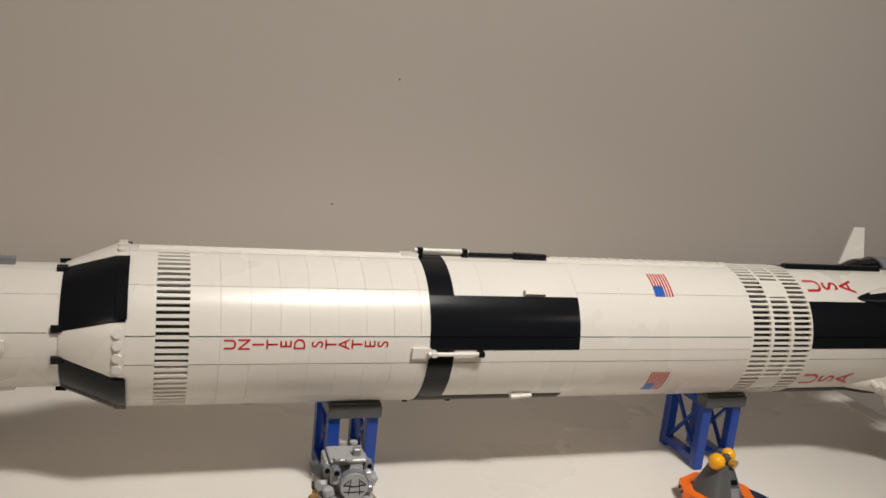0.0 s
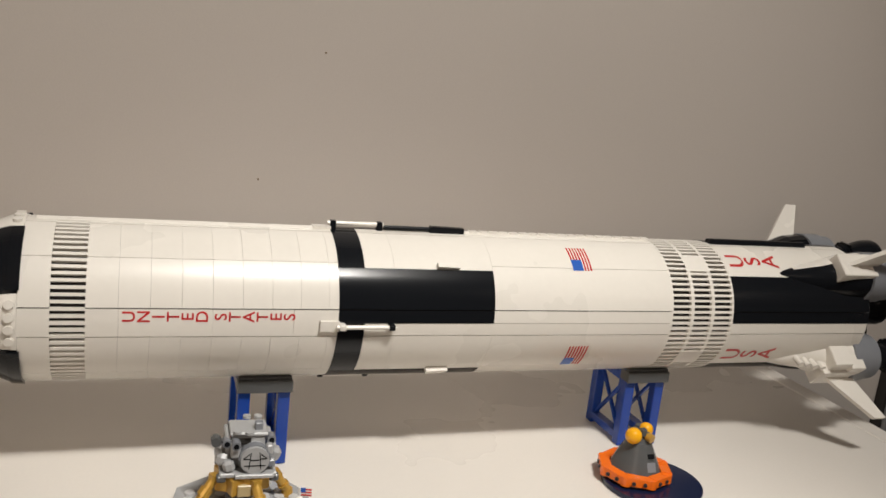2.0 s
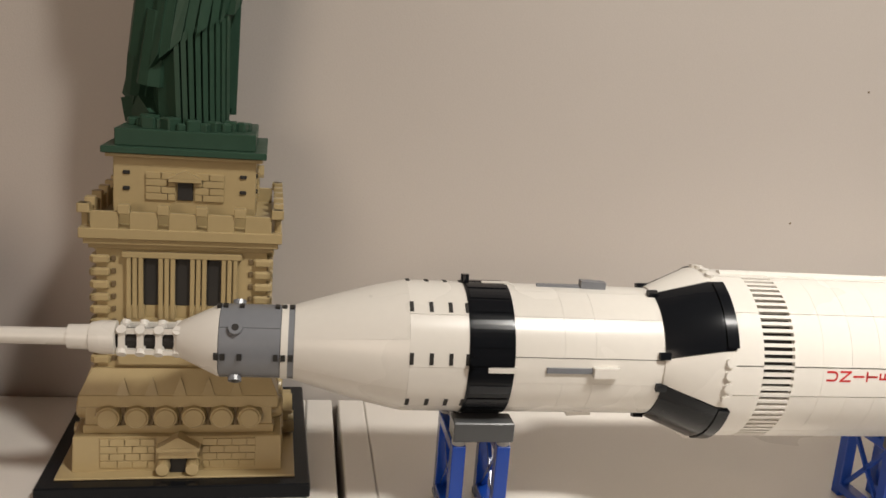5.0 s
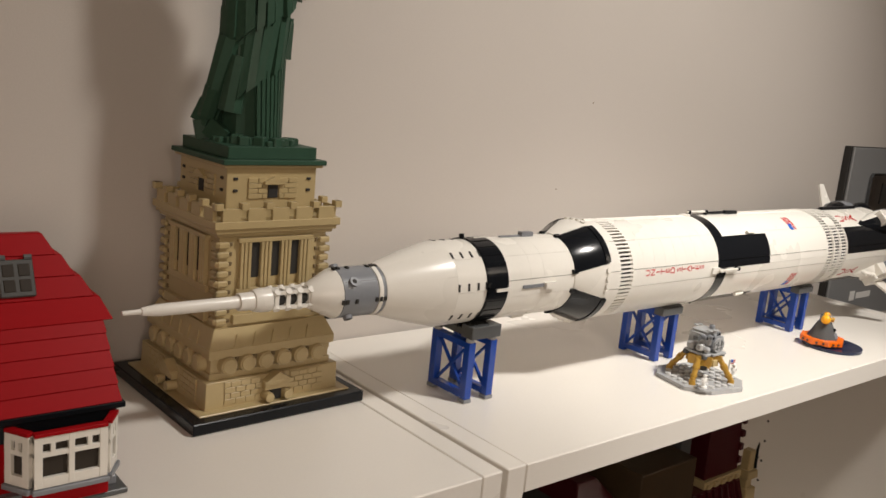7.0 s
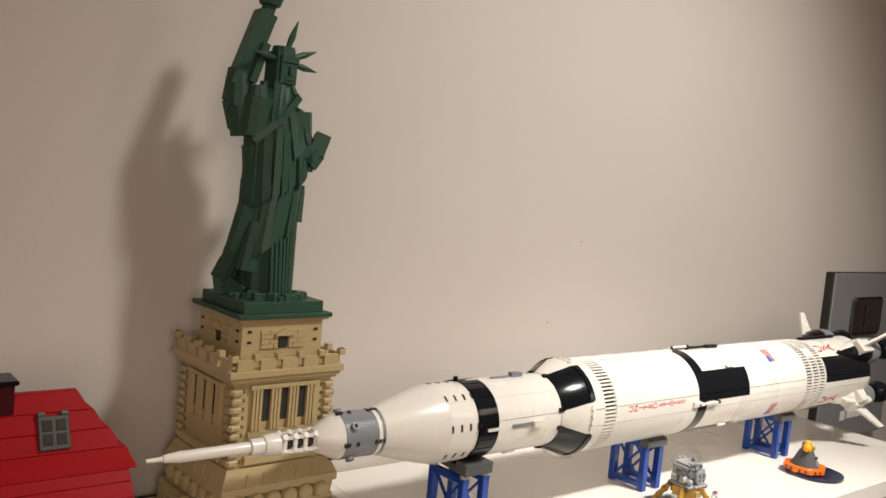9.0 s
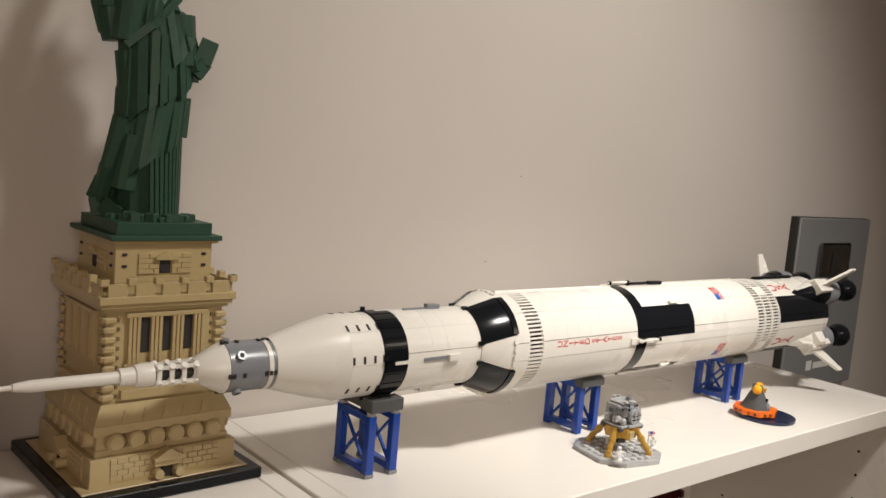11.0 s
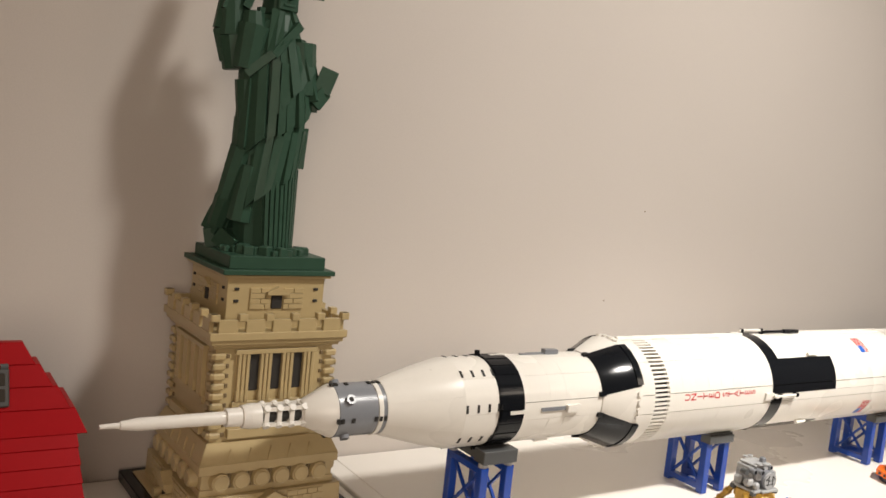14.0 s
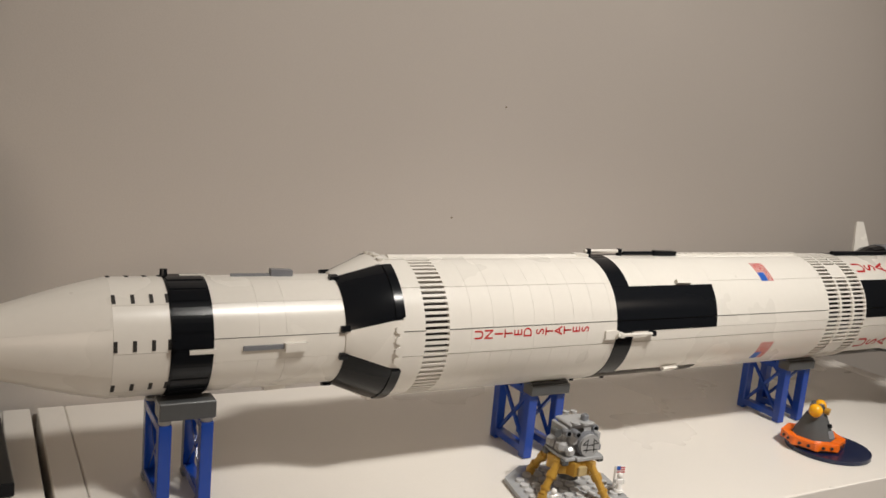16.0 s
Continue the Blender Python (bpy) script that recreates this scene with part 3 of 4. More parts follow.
        piece("cradle_tile", WHITE, "white tile", -0.0085, 0.0085, 0.0130, 0.0200, 0.0550, 0.0560)
        for sx in (-1, 1):
            u, v = sorted((sx * 0.0090, sx * 0.0158))
            piece("cradle_brick", BLUE, "", u, v, 0.0120, 0.0200, 0.0480, 0.0562)
    return stand


girder_stand(-0.1725, True, "blue lattice stand with grey risers under the rocket's nose")
girder_stand(0.0790, False, "blue lattice stand with dark grey cradle under the rocket")
girder_stand(0.3405, False, "blue lattice stand with dark grey cradle under the tail")


# ---- statue and its pedestal ----
PX, PY, PYAW = -0.3328, 0.0865, 2.2
pedestal = thing("pedestal", "tan brick-built fort pedestal on a black base plate", "statue pedestal", (PX, PY, 0), PYAW)


def ped(name, mat, *blocks, label="", bev=0.0004, parent=pedestal, top=0.0):
    bm = bmesh.new()
    for b in blocks:
        box(bm, *b, bev, None, top)
    return part(name, bm, mat, parent, label)


def sq(h, z0, z1):
    return (-h, h, -h, h, z0, z1)


ped("base_plate", BLACK, sq(0.072, 0, 0.0085), label="glossy black square base", bev=0.0008)
ped("ground_tile", TAN, sq(0.0635, 0.0085, 0.0098), label="flat tan tiles round the walls")
for q in range(4):
    turn = Matrix.Rotation(radians(90 * q), 4, "Z")

    def side(name, mat, *blocks, bev=0.0003, label="", top=0.0):
        bm = bmesh.new()
        for b in blocks:
            box(bm, *b, bev, None, top)
        bmesh.ops.transform(bm, matrix=turn, verts=bm.verts)
        return part(name, mat=mat, bm=bm, parent=pedestal, label=label)

    def round_piece(name, mat, x, z, r, y0, y1):
        bm = bmesh.new()
        rod(bm, (x, y1, z), (x, y0, z), r, r * 0.86, 24)
        bmesh.ops.transform(bm, matrix=turn, verts=bm.verts)
        return part(name, bm, mat, pedestal, "", True)
    # bricks of the lowest wall, on both sides of the gate
    for sx in (-1, 1):
        for row in range(4):
            z = 0.0120 + 0.0043 * row
            cuts = [0.0125, 0.0205, 0.0285, 0.0365, 0.0415] if row % 2 else [0.0125, 0.0165, 0.0245, 0.0325, 0.0415]
            for u, v in zip(cuts, cuts[1:]):
                a, b = sorted((sx * (u + 0.0002), sx * (v - 0.0002)))
                side("brick", TAN, (a, b, -0.0566, -0.0535, z, z + 0.0040), bev=0.0002)
    # gate
    side("gate_roof", TAN, (-0.0115, 0.0115, -0.0625, -0.054, 0.0235, 0.0262), bev=0.0003)
    bm = bmesh.new()
    for y in (-0.0625, -0.054):
        for x, z in ((-0.0105, 0.0262), (0.0105, 0.0262), (0.0, 0.0325)):
            bm.verts.new((x, y, z))
    bm.verts.ensure_lookup_table()
    v = bm.verts
    for f in ((0, 1, 2), (3, 5, 4), (0, 3, 4, 1), (1, 4, 5, 2), (2, 5, 3, 0)):
        bm.faces.new([v[i] for i in f])
    bmesh.ops.transform(bm, matrix=turn, verts=bm.verts)
    part("gate_gable", bm, TAN, pedestal)
    side("gate_opening", VENT, (-0.0045, 0.0045, -0.0585, -0.055, 0.0098, 0.0190), label="dark gateway")
    side("gate_lintel", TAN, (-0.0105, 0.0105, -0.0605, -0.055, 0.0190, 0.0236))
    for sx in (-1, 1):
        round_piece("gate_post", TAN, sx * 0.0078, 0.0142, 0.0040, -0.0640, -0.055)
    # round shields on the terrace wall
    for k in range(6):
        x = -0.0375 + 0.015 * k
        round_piece("shield", TAN, x, 0.0405, 0.0073, -0.0552, -0.0500)
        bm = bmesh.new()
        rod(bm, (x, -0.0550, 0.0405), (x, -0.0560, 0.0405), 0.0058, 0.0050, 20)
        bmesh.ops.transform(bm, matrix=turn, verts=bm.verts)
        part("shield_boss", bm, TAN, pedestal, "", True)
    for k in range(5):
        x = -0.030 + 0.015 * k
        # dark strip painted in for the shade between two shields
        side("shield_gap_shade", TAN_DARK, (x - 0.0012, x + 0.0012, -0.0518, -0.0500, 0.0350, 0.0460))
        bm = bmesh.new()
        for p in ((-0.0036, -0.0532, 0.0530), (0.0036, -0.0532, 0.0530), (0.0036, -0.0440, 0.0530), (-0.0036, -0.0440, 0.0530), (0.0, -0.0500, 0.0625)):
            bm.verts.new((x + p[0], p[1], p[2]))
        bm.verts.ensure_lookup_table()
        v = bm.verts
        for f in ((0, 1, 2, 3), (0, 1, 4), (1, 2, 4), (2, 3, 4), (3, 0, 4)):
            bm.faces.new([v[i] for i in f])
        bmesh.ops.transform(bm, matrix=turn, verts=bm.verts)
        part("point", bm, TAN, pedestal)
    # tower windows and their pillars
    side("window_recess", VENT, (-0.0205, 0.0205, -0.0449, -0.0400, 0.1020, 0.1290), label="dark window openings")
    for k in range(4):
        x = -0.0246 + 0.0164 * k
        for d in (-0.0031, 0.0, 0.0031):
            side("pillar", TAN, (x + d - 0.0012, x + d + 0.0012, -0.0478, -0.0435, 0.0950, 0.1290), bev=0.0003)
        side("pillar_base", TAN, (x - 0.0048, x + 0.0048, -0.0470, -0.0430, 0.0945, 0.1025))
    side("lintel", TAN, (-0.031, 0.031, -0.0482, -0.043, 0.1288, 0.1320))
    side("sill", TAN, (-0.031, 0.031, -0.0470, -0.043, 0.0900, 0.0950))
    side("sill_ledge", TAN, (-0.033, 0.033, -0.0485, -0.043, 0.0690, 0.0760))
    # corner quoins
    for sx in (-1, 1):
        for k in range(9):
            z = 0.0690 + 0.0070 * k
            a, b = sorted((sx * 0.0375, sx * (0.0476 if k % 2 else 0.0464)))
            side("quoin", TAN, (a, b, -0.0476, -0.0440, z, z + 0.0046), bev=0.0010)
            # dark block beside each quoin: the shade of its gap, put in as colour
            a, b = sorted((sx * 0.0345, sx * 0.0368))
            side("quoin_gap_shade", TAN_DARK, (a, b, -0.0455, -0.0430, z + 0.0012, z + 0.0040))
    # battlements
    for k in range(6):
        x = -0.0490 + 0.0196 * k
        side("merlon", TAN, (x - 0.0030, x + 0.0030, -0.0525, -0.0470, 0.1530, 0.1580), bev=0.0004)
    for k in range(5):
        x = -0.0392 + 0.0196 * k
        side("parapet", TAN, (x - 0.0070, x + 0.0070, -0.0512, -0.0480, 0.1440, 0.1540), bev=0.0003)
    # small door and ashlar of the upper block
    side("upper_door", VENT, (-0.0040, 0.0040, -0.0382, -0.0350, 0.1590, 0.1690), label="dark doorway")
    side("door_hood", TAN, (-0.0085, 0.0085, -0.0410, -0.0360, 0.1690, 0.1712))
    bm = bmesh.new()
    for y in (-0.0410, -0.0360):
        for x, z in ((-0.0085, 0.1712), (0.0085, 0.1712), (0.0, 0.1752)):
            bm.verts.new((x, y, z))
    bm.verts.ensure_lookup_table()
    v = bm.verts
    for f in ((0, 1, 2), (3, 5, 4), (0, 3, 4, 1), (1, 4, 5, 2), (2, 5, 3, 0)):
        bm.faces.new([v[i] for i in f])
    bmesh.ops.transform(bm, matrix=turn, verts=bm.verts)
    part("door_gable", bm, TAN, pedestal)
    for sx in (-1, 1):
        for row in range(4):
            z = 0.1588 + 0.0038 * row
            cuts = (0.0048, 0.0125, 0.0205) if row % 2 else (0.0048, 0.0090, 0.0205)
            for u, v2 in zip(cuts, cuts[1:]):
                a, b = sorted((sx * (u + 0.0002), sx * (v2 - 0.0002)))
                side("brick", TAN, (a, b, -0.0384, -0.0360, z, z + 0.0035), bev=0.0002)
        for z in (0.1635, 0.1720):
            a, b = sorted((sx * 0.0285, sx * 0.0320))
            side("slot", VENT, (a, b, -0.0380, -0.0365, z, z + 0.0020))
ped("lower_wall", TAN, sq(0.0560, 0.0095, 0.0300), top=0.0006)
ped("terrace_foot", TAN, sq(0.0510, 0.0300, 0.0350))
ped("terrace_wall", TAN, sq(0.0500, 0.0345, 0.0465))
ped("terrace_ledge", TAN, sq(0.0530, 0.0460, 0.0530))
ped("terrace_slope", TAN, sq(0.0528, 0.0530, 0.0665), top=0.0062)
ped("tower_wall", TAN, sq(0.0445, 0.0640, 0.1350))
ped("frieze", TAN, sq(0.0478, 0.1335, 0.1362))
ped("frieze_ledge", TAN, sq(0.0500, 0.1362, 0.1395))
ped("gallery", TAN, sq(0.0520, 0.1395, 0.1450))
ped("upper_block", TAN, sq(0.0370, 0.1445, 0.1815))
ped("cap_plate", TAN, sq(0.0405, 0.1812, 0.1832))

# the statue: one plain mesh
bm = bmesh.new()
for h, z0, z1 in ((0.0425, 0.1832, 0.1868), (0.0365, 0.1868, 0.1958)):
    box(bm, -h, h, -h, h, z0, z1, 0.0004)
rng = random.Random(4)
# centre, half width and half depth of the figure at rising heights
LEVELS = [(0.1955, 0.000, 0.003, 0.0225, 0.024), (0.222, -0.002, 0.002, 0.0215, 0.023), (0.240, -0.003, 0.000, 0.0235, 0.022), (0.262, -0.001, -0.001, 0.0250, 0.021), (0.285, 0.003, -0.001, 0.0250, 0.020),
          (0.310, 0.004, -0.001, 0.0250, 0.020), (0.335, 0.000, 0.000, 0.0260, 0.021), (0.352, -0.003, 0.001, 0.0240, 0.019), (0.366, -0.002, 0.001, 0.0150, 0.013)]


def girth(z):
    for a, b in zip(LEVELS, LEVELS[1:]):
        if z <= b[0]:
            f = max(0.0, (z - a[0]) / (b[0] - a[0]))
            return [p + (q - p) * f for p, q in zip(a[1:], b[1:])]
    return LEVELS[-1][1:]


seg = 20
rings = []
for z, cx, cy, hw, hd in LEVELS:
    rings.append([bm.verts.new((cx + 0.93 * hw * math.cos(2 * math.pi * k / seg) * (1 - 0.07 * (k % 2)), cy + 0.93 * hd * math.sin(2 * math.pi * k / seg) * (1 - 0.07 * (k % 2)), z)) for k in range(seg)])
for a, b in zip(rings, rings[1:]):
    for k in range(seg):
        bm.faces.new((a[k], a[(k + 1) % seg], b[(k + 1) % seg], b[k]))
bm.faces.new(rings[0])
bm.faces.new(list(reversed(rings[-1])))


def fold(angle, z0, z1, width, thick, lean=0.0, slope=0.0):
    """A flat strip of the robe standing on the figure; slope cuts its lower end aslant."""
    a = radians(angle)
    cx, cy, hw, hd = girth((z0 + z1) / 2)
    c0, c1 = girth(z0), girth(z1)
    out = Vector((math.cos(a), math.sin(a), 0))
    side_way = Vector((-math.sin(a), math.cos(a), 0))
    pts = []
    for z, g in ((z0, c0), (z1, c1)):
        base = Vector((g[0] + g[2] * math.cos(a), g[1] + g[3] * math.sin(a), z))
        for s in (-1, 1):
            for d in (-0.004, thick if z == z0 else thick * 0.25):
                drop = slope * s * width / 2 if z == z0 else 0
                pts.append(bm.verts.new(base + out * d + side_way * (s * width / 2 + (lean if z == z1 else 0)) + Vector((0, 0, drop))))
    for f in ((0, 1, 3, 2), (4, 6, 7, 5), (0, 4, 5, 1), (2, 3, 7, 6), (1, 5, 7, 3), (0, 2, 6, 4)):
        bm.faces.new([pts[i] for i in f])


# pleats at the feet, drapery above them in three tiers
for k in range(9):
    fold(258 + 8.5 * k, 0.1970, 0.246 + 0.0015 * k, 0.0026, 0.0022)
# overskirt, mantle and shoulder cloth: broad hanging slabs whose hems rise to one side
for base_low, rise, top, t0, t1, first_angle, count in ((0.214, 0.052, 0.286, 0.0002, 0.0034, 172, 13), (0.258, 0.050, 0.338, 0.0014, 0.0052, 176, 13), (0.296, 0.046, 0.350, 0.0030, 0.0058, 250, 7), (0.320, 0.036, 0.366, 0.0012, 0.0040, 186, 9)):
    for k in range(count):
        f = k / (count - 1)
        thick = (t0 + (t1 - t0) * ((k * 5) % 7) / 6) * (0.5 if k < 2 else 1.0)
        fold(first_angle + 14.5 * k, base_low + rise * f + rng.uniform(-0.0012, 0.0012), top + rng.uniform(-0.006, 0.006), rng.uniform(0.0050, 0.0066), thick, rng.uniform(-0.0006, 0.0022), rng.uniform(0.7, 1.3))
for k in range(11):
    a = 12 + 13.5 * k
    fold(a, 0.202 + rng.uniform(0, 0.006), 0.268 + rng.uniform(-0.01, 0.01), 0.0090, rng.uniform(0.0004, 0.003))
    fold(a, 0.272 + rng.uniform(-0.004, 0.004), 0.342 + rng.uniform(-0.006, 0.006), 0.0090, rng.uniform(0.0002, 0.001))
# sash across the chest, train behind the raised foot, rubble at the feet
bar(bm, (-0.0260, -0.0130, 0.322), (-0.0105, -0.0205, 0.338), 0.0050, 0.006)
bar(bm, (-0.0110, -0.0200, 0.337), (0.0095, -0.0165, 0.361), 0.0050, 0.006)
rod(bm, (0.015, -0.008, 0.349), (0.0185, -0.010, 0.312), 0.0115, 0.0100, 10)
rod(bm, (-0.020, -0.006, 0.356), (-0.024, -0.006, 0.325), 0.0125, 0.0105, 10)
# bent knee under cloth, its shin and the heel behind it
rod(bm, (-0.0205, -0.004, 0.270), (-0.0280, 0.003, 0.232), 0.0100, 0.0080, 9)
rod(bm, (-0.0165, -0.010, 0.258), (-0.0205, -0.006, 0.218), 0.0075, 0.0095, 9)
rod(bm, (-0.0275, 0.003, 0.234), (-0.0315, 0.009, 0.212), 0.0085, 0.0070, 9)
bar(bm, (-0.0335, 0.014, 0.2080), (-0.0290, 0.008, 0.2240), 0.0095, 0.013)
bar(bm, (-0.0300, 0.012, 0.1965), (-0.0325, 0.013, 0.2100), 0.0100, 0.014)
bar(bm, (-0.0270, 0.006, 0.1960), (-0.0225, 0.000, 0.2070), 0.0100, 0.016)
bar(bm, (-0.0265, 0.012, 0.2100), (-0.0215, 0.006, 0.2380), 0.0110, 0.014)
bar(bm, (-0.0225, 0.016, 0.2005), (-0.0150, 0.012, 0.262), 0.012, 0.016)
bar(bm, (-0.0260, -0.006, 0.2660), (-0.0170, -0.013, 0.2720), 0.0030, 0.010)
# hanging sleeve in rounded lobes
rod(bm, (-0.0195, 0.000, 0.262), (-0.0200, 0.000, 0.292), 0.0085, 0.0075, 9)
rod(bm, (-0.0205, -0.004, 0.290), (-0.0215, -0.003, 0.318), 0.0068, 0.0088, 9)
rod(bm, (-0.0150, -0.010, 0.292), (-0.0155, -0.010, 0.320), 0.0058, 0.0075, 9)
for k in range(16):
    a = radians(190 + 160 * k / 15)
    r = rng.uniform(0.028, 0.0335)
    s = rng.uniform(0.0022, 0.0042)
    box(bm, -s, s, -s, s, -s, s * 0.8, 0.0008, Matrix.Translation((r * math.cos(a), r * math.sin(a), 0.1955 + s * 0.9)) @ Matrix.Rotation(rng.uniform(0, 3), 4, "Z"))
# raised arm with sleeve and torch
rod(bm, (-0.0285, 0.003, 0.3250), (-0.0315, 0.004, 0.3480), 0.0090, 0.0115, 10)
rod(bm, (-0.0315, 0.004, 0.3480), (-0.0330, 0.005, 0.3740), 0.0115, 0.0085, 10)
rod(bm, (-0.0360, 0.005, 0.3300), (-0.0400, 0.007, 0.3520), 0.0040, 0.0058, 9)
rod(bm, (-0.0400, 0.007, 0.3520), (-0.0375, 0.008, 0.3780), 0.0058, 0.0042, 9)
rod(bm, (-0.0190, -0.008, 0.3280), (-0.0215, -0.007, 0.3480), 0.0085, 0.0100, 10)
rod(bm, (-0.0215, -0.007, 0.3480), (-0.0220, -0.006, 0.3660), 0.0100, 0.0070, 10)
bar(bm, (-0.0350, 0.006, 0.3640), (-0.0145, 0.004, 0.4250), 0.0150, 0.0150)
bar(bm, (-0.0270, -0.002, 0.3680), (-0.0170, -0.003, 0.4000), 0.0110, 0.006)
bar(bm, (-0.0150, 0.004, 0.4200), (-0.0115, 0.004, 0.4330), 0.0085)
rod(bm, (-0.0115, 0.004, 0.4320), (-0.0110, 0.004, 0.4390), 0.0085, 0.0105, 12)
rod(bm, (-0.0110, 0.004, 0.4390), (-0.0108, 0.004, 0.4520), 0.0060, 0.0020, 12)
# head, hair and crown
head = Matrix.Translation((-0.0005, -0.003, 0.3665)) @ Matrix.Rotation(radians(12), 4, "Z")
for b in ((-0.0075, 0.0075, -0.0080, 0.0070, -0.008, 0.004, 0.0005), (-0.0085, 0.0085, -0.0100, 0.0085, 0.0035, 0.0260, 0.0008), (-0.0100, 0.0040, -0.0070, 0.0100, 0.0000, 0.0290, 0.0012),
          (-0.0090, 0.0090, -0.0112, -0.0060, 0.0205, 0.0265, 0.0005), (-0.0014, 0.0014, -0.0128, -0.0080, 0.0110, 0.0180, 0.0004), (-0.0048, 0.0048, -0.0108, -0.008, 0.0065, 0.0085, 0.0003)):
    box(bm, *b, head)
rod(bm, head @ Vector((0, -0.001, 0.0260)), head @ Vector((0, -0.001, 0.0335)), 0.0105, 0.0090, 12)
for k in (-7, 21, 74, 176):
    a = radians(k)
    way = Vector((math.cos(a), -0.12, math.sin(a))).normalized()
    p, q, e = (head @ (Vector((0, -0.001, 0.0225)) + way * d) for d in (0.0090, 0.0215, 0.0350))
    rod(bm, p, q, 0.0020, 0.0029, 8)
    rod(bm, q, e, 0.0029, 0.0004, 8)
# arm with the tablet
bar(bm, (0.0200, -0.004, 0.3420), (0.0265, -0.012, 0.3080), 0.0120, 0.012)
bar(bm, (0.0265, -0.013, 0.3060), (0.0345, -0.013, 0.3170), 0.0085, 0.010)
box(bm, -0.0066, 0.0066, -0.007, 0.007, -0.0090, 0.0100, 0.0004, Matrix.Translation((0.0365, -0.010, 0.3235)) @ Matrix.Rotation(radians(20), 4, "Y") @ Matrix.Rotation(radians(-25), 4, "Z"))
statue = part("statue", bm, GREEN)
statue.matrix_basis = pose(PX, PY, 0.0002, 0, 0, PYAW)
tagged(statue, "dark green brick-built robed statue with raised torch on pedestal", "statue")


# ---- toy house ----
house = thing("toy_house", "toy-brick house with red mansard roof and white bay windows", "toy house", (-0.5485, 0.022, 0))
E1, E2, RZ = 0.082, 0.060, 0.0   # half length at the eave and break


def frustum(name, mat, a, b, z0, z1, label="", parent=house):
    """A roof course between two rectangles, each (half length, half depth)."""
    bm = bmesh.new()
    lo = [bm.verts.new((sx * a[0], sy * a[1], z0)) for sx, sy in ((-1, -1), (1, -1), (1, 1), (-1, 1))]
    hi = [bm.verts.new((sx * b[0], sy * b[1], z1)) for sx, sy in ((-1, -1), (1, -1), (1, 1), (-1, 1))]
    bm.faces.new(list(reversed(lo)))
    bm.faces.new(hi)
    for k in range(4):
        bm.faces.new((lo[k], lo[(k + 1) % 4], hi[(k + 1) % 4], hi[k]))
    bmesh.ops.bevel(bm, geom=bm.edges[:], offset=0.0005, segments=1, affect="EDGES")
    return part(name, bm, mat, parent, label)


# lower steep courses, then the upper roof in overlapping courses
Z0, ZB, ZT = 0.0540, 0.0985, 0.1455
for k in range(5):
    f, g = k / 5, (k + 1) / 5
    za, zb = Z0 + (ZB - Z0) * f, Z0 + (ZB - Z0) * g
    frustum("roof_course", RED, (0.0815 - 0.0030 * f + 0.0006, 0.0540 - 0.0270 * f + 0.0009), (0.0815 - 0.0030 * g, 0.0540 - 0.0270 * g), za, zb)
for k in range(4):
    f, g = k / 4, (k + 1) / 4
    za, zb = ZB + (ZT - ZB) * f, ZB + (ZT - ZB) * g
    frustum("roof_course", RED, (0.0845 - 0.0365 * f, 0.0285 - 0.0255 * f + 0.0009), (0.0845 - 0.0365 * f - 0.0065, 0.0285 - 0.0255 * g), za + (0.0 if k else -0.002), zb)
frustum("gutter", BLACK, (0.0835, 0.0560), (0.0835, 0.0560), 0.0505, 0.0542, "black gutter")
frustum("upper_wall", BLACK, (0.0770, 0.0530), (0.0790, 0.0545), 0.0390, 0.0505, "black band under the eave")
frustum("wall", RED, (0.0740, 0.0500), (0.0740, 0.0500), 0.0060, 0.0400, "dark red brick wall")
frustum("plinth", GREY, (0.0790, 0.0560), (0.0790, 0.0560), 0.0032, 0.0085, "grey stone plinth")
frustum("base_plate", DARK_GREY, (0.0830, 0.0640), (0.0830, 0.0640), 0, 0.0032)
bm = bmesh.new()
box(bm, -0.005, 0.011, -0.010, 0.010, 0.134, 0.1535, 0.0006)
part("chimney_stack", bm, DARK_RED, house, "dark brick chimney")
bm = bmesh.new()
box(bm, -0.007, 0.013, -0.012, 0.012, 0.1535, 0.1565, 0.0006)
part("chimney_cap", bm, BLACK, house)
# roof window
slope = Matrix.Translation((0.0335, -0.0165, 0.1222)) @ Matrix.Rotation(radians(-28), 4, "X")
bm = bmesh.new()
box(bm, -0.0095, 0.0095, -0.0022, 0.0030, -0.0110, 0.0110, 0.0006, slope)
window = part("roof_window", bm, FURN, house, "grey framed skylight")
for sx in (-1, 1):
    for sz in (-1, 1):
        bm = bmesh.new()
        box(bm, sx * 0.0042 - 0.0031, sx * 0.0042 + 0.0031, -0.0027, -0.0018, sz * 0.0045 - 0.0036, sz * 0.0045 + 0.0036, 0.0003, slope)
        part("pane", bm, CLEAR, window, "smoky dark pane")
    bm = bmesh.new()
    rod(bm, slope @ Vector((sx * 0.007 - 0.002, -0.0015, 0.0120)), slope @ Vector((sx * 0.007 + 0.002, -0.0015, 0.0120)), 0.0019, seg=10)
    part("hinge", bm, DARK_GREY, window)


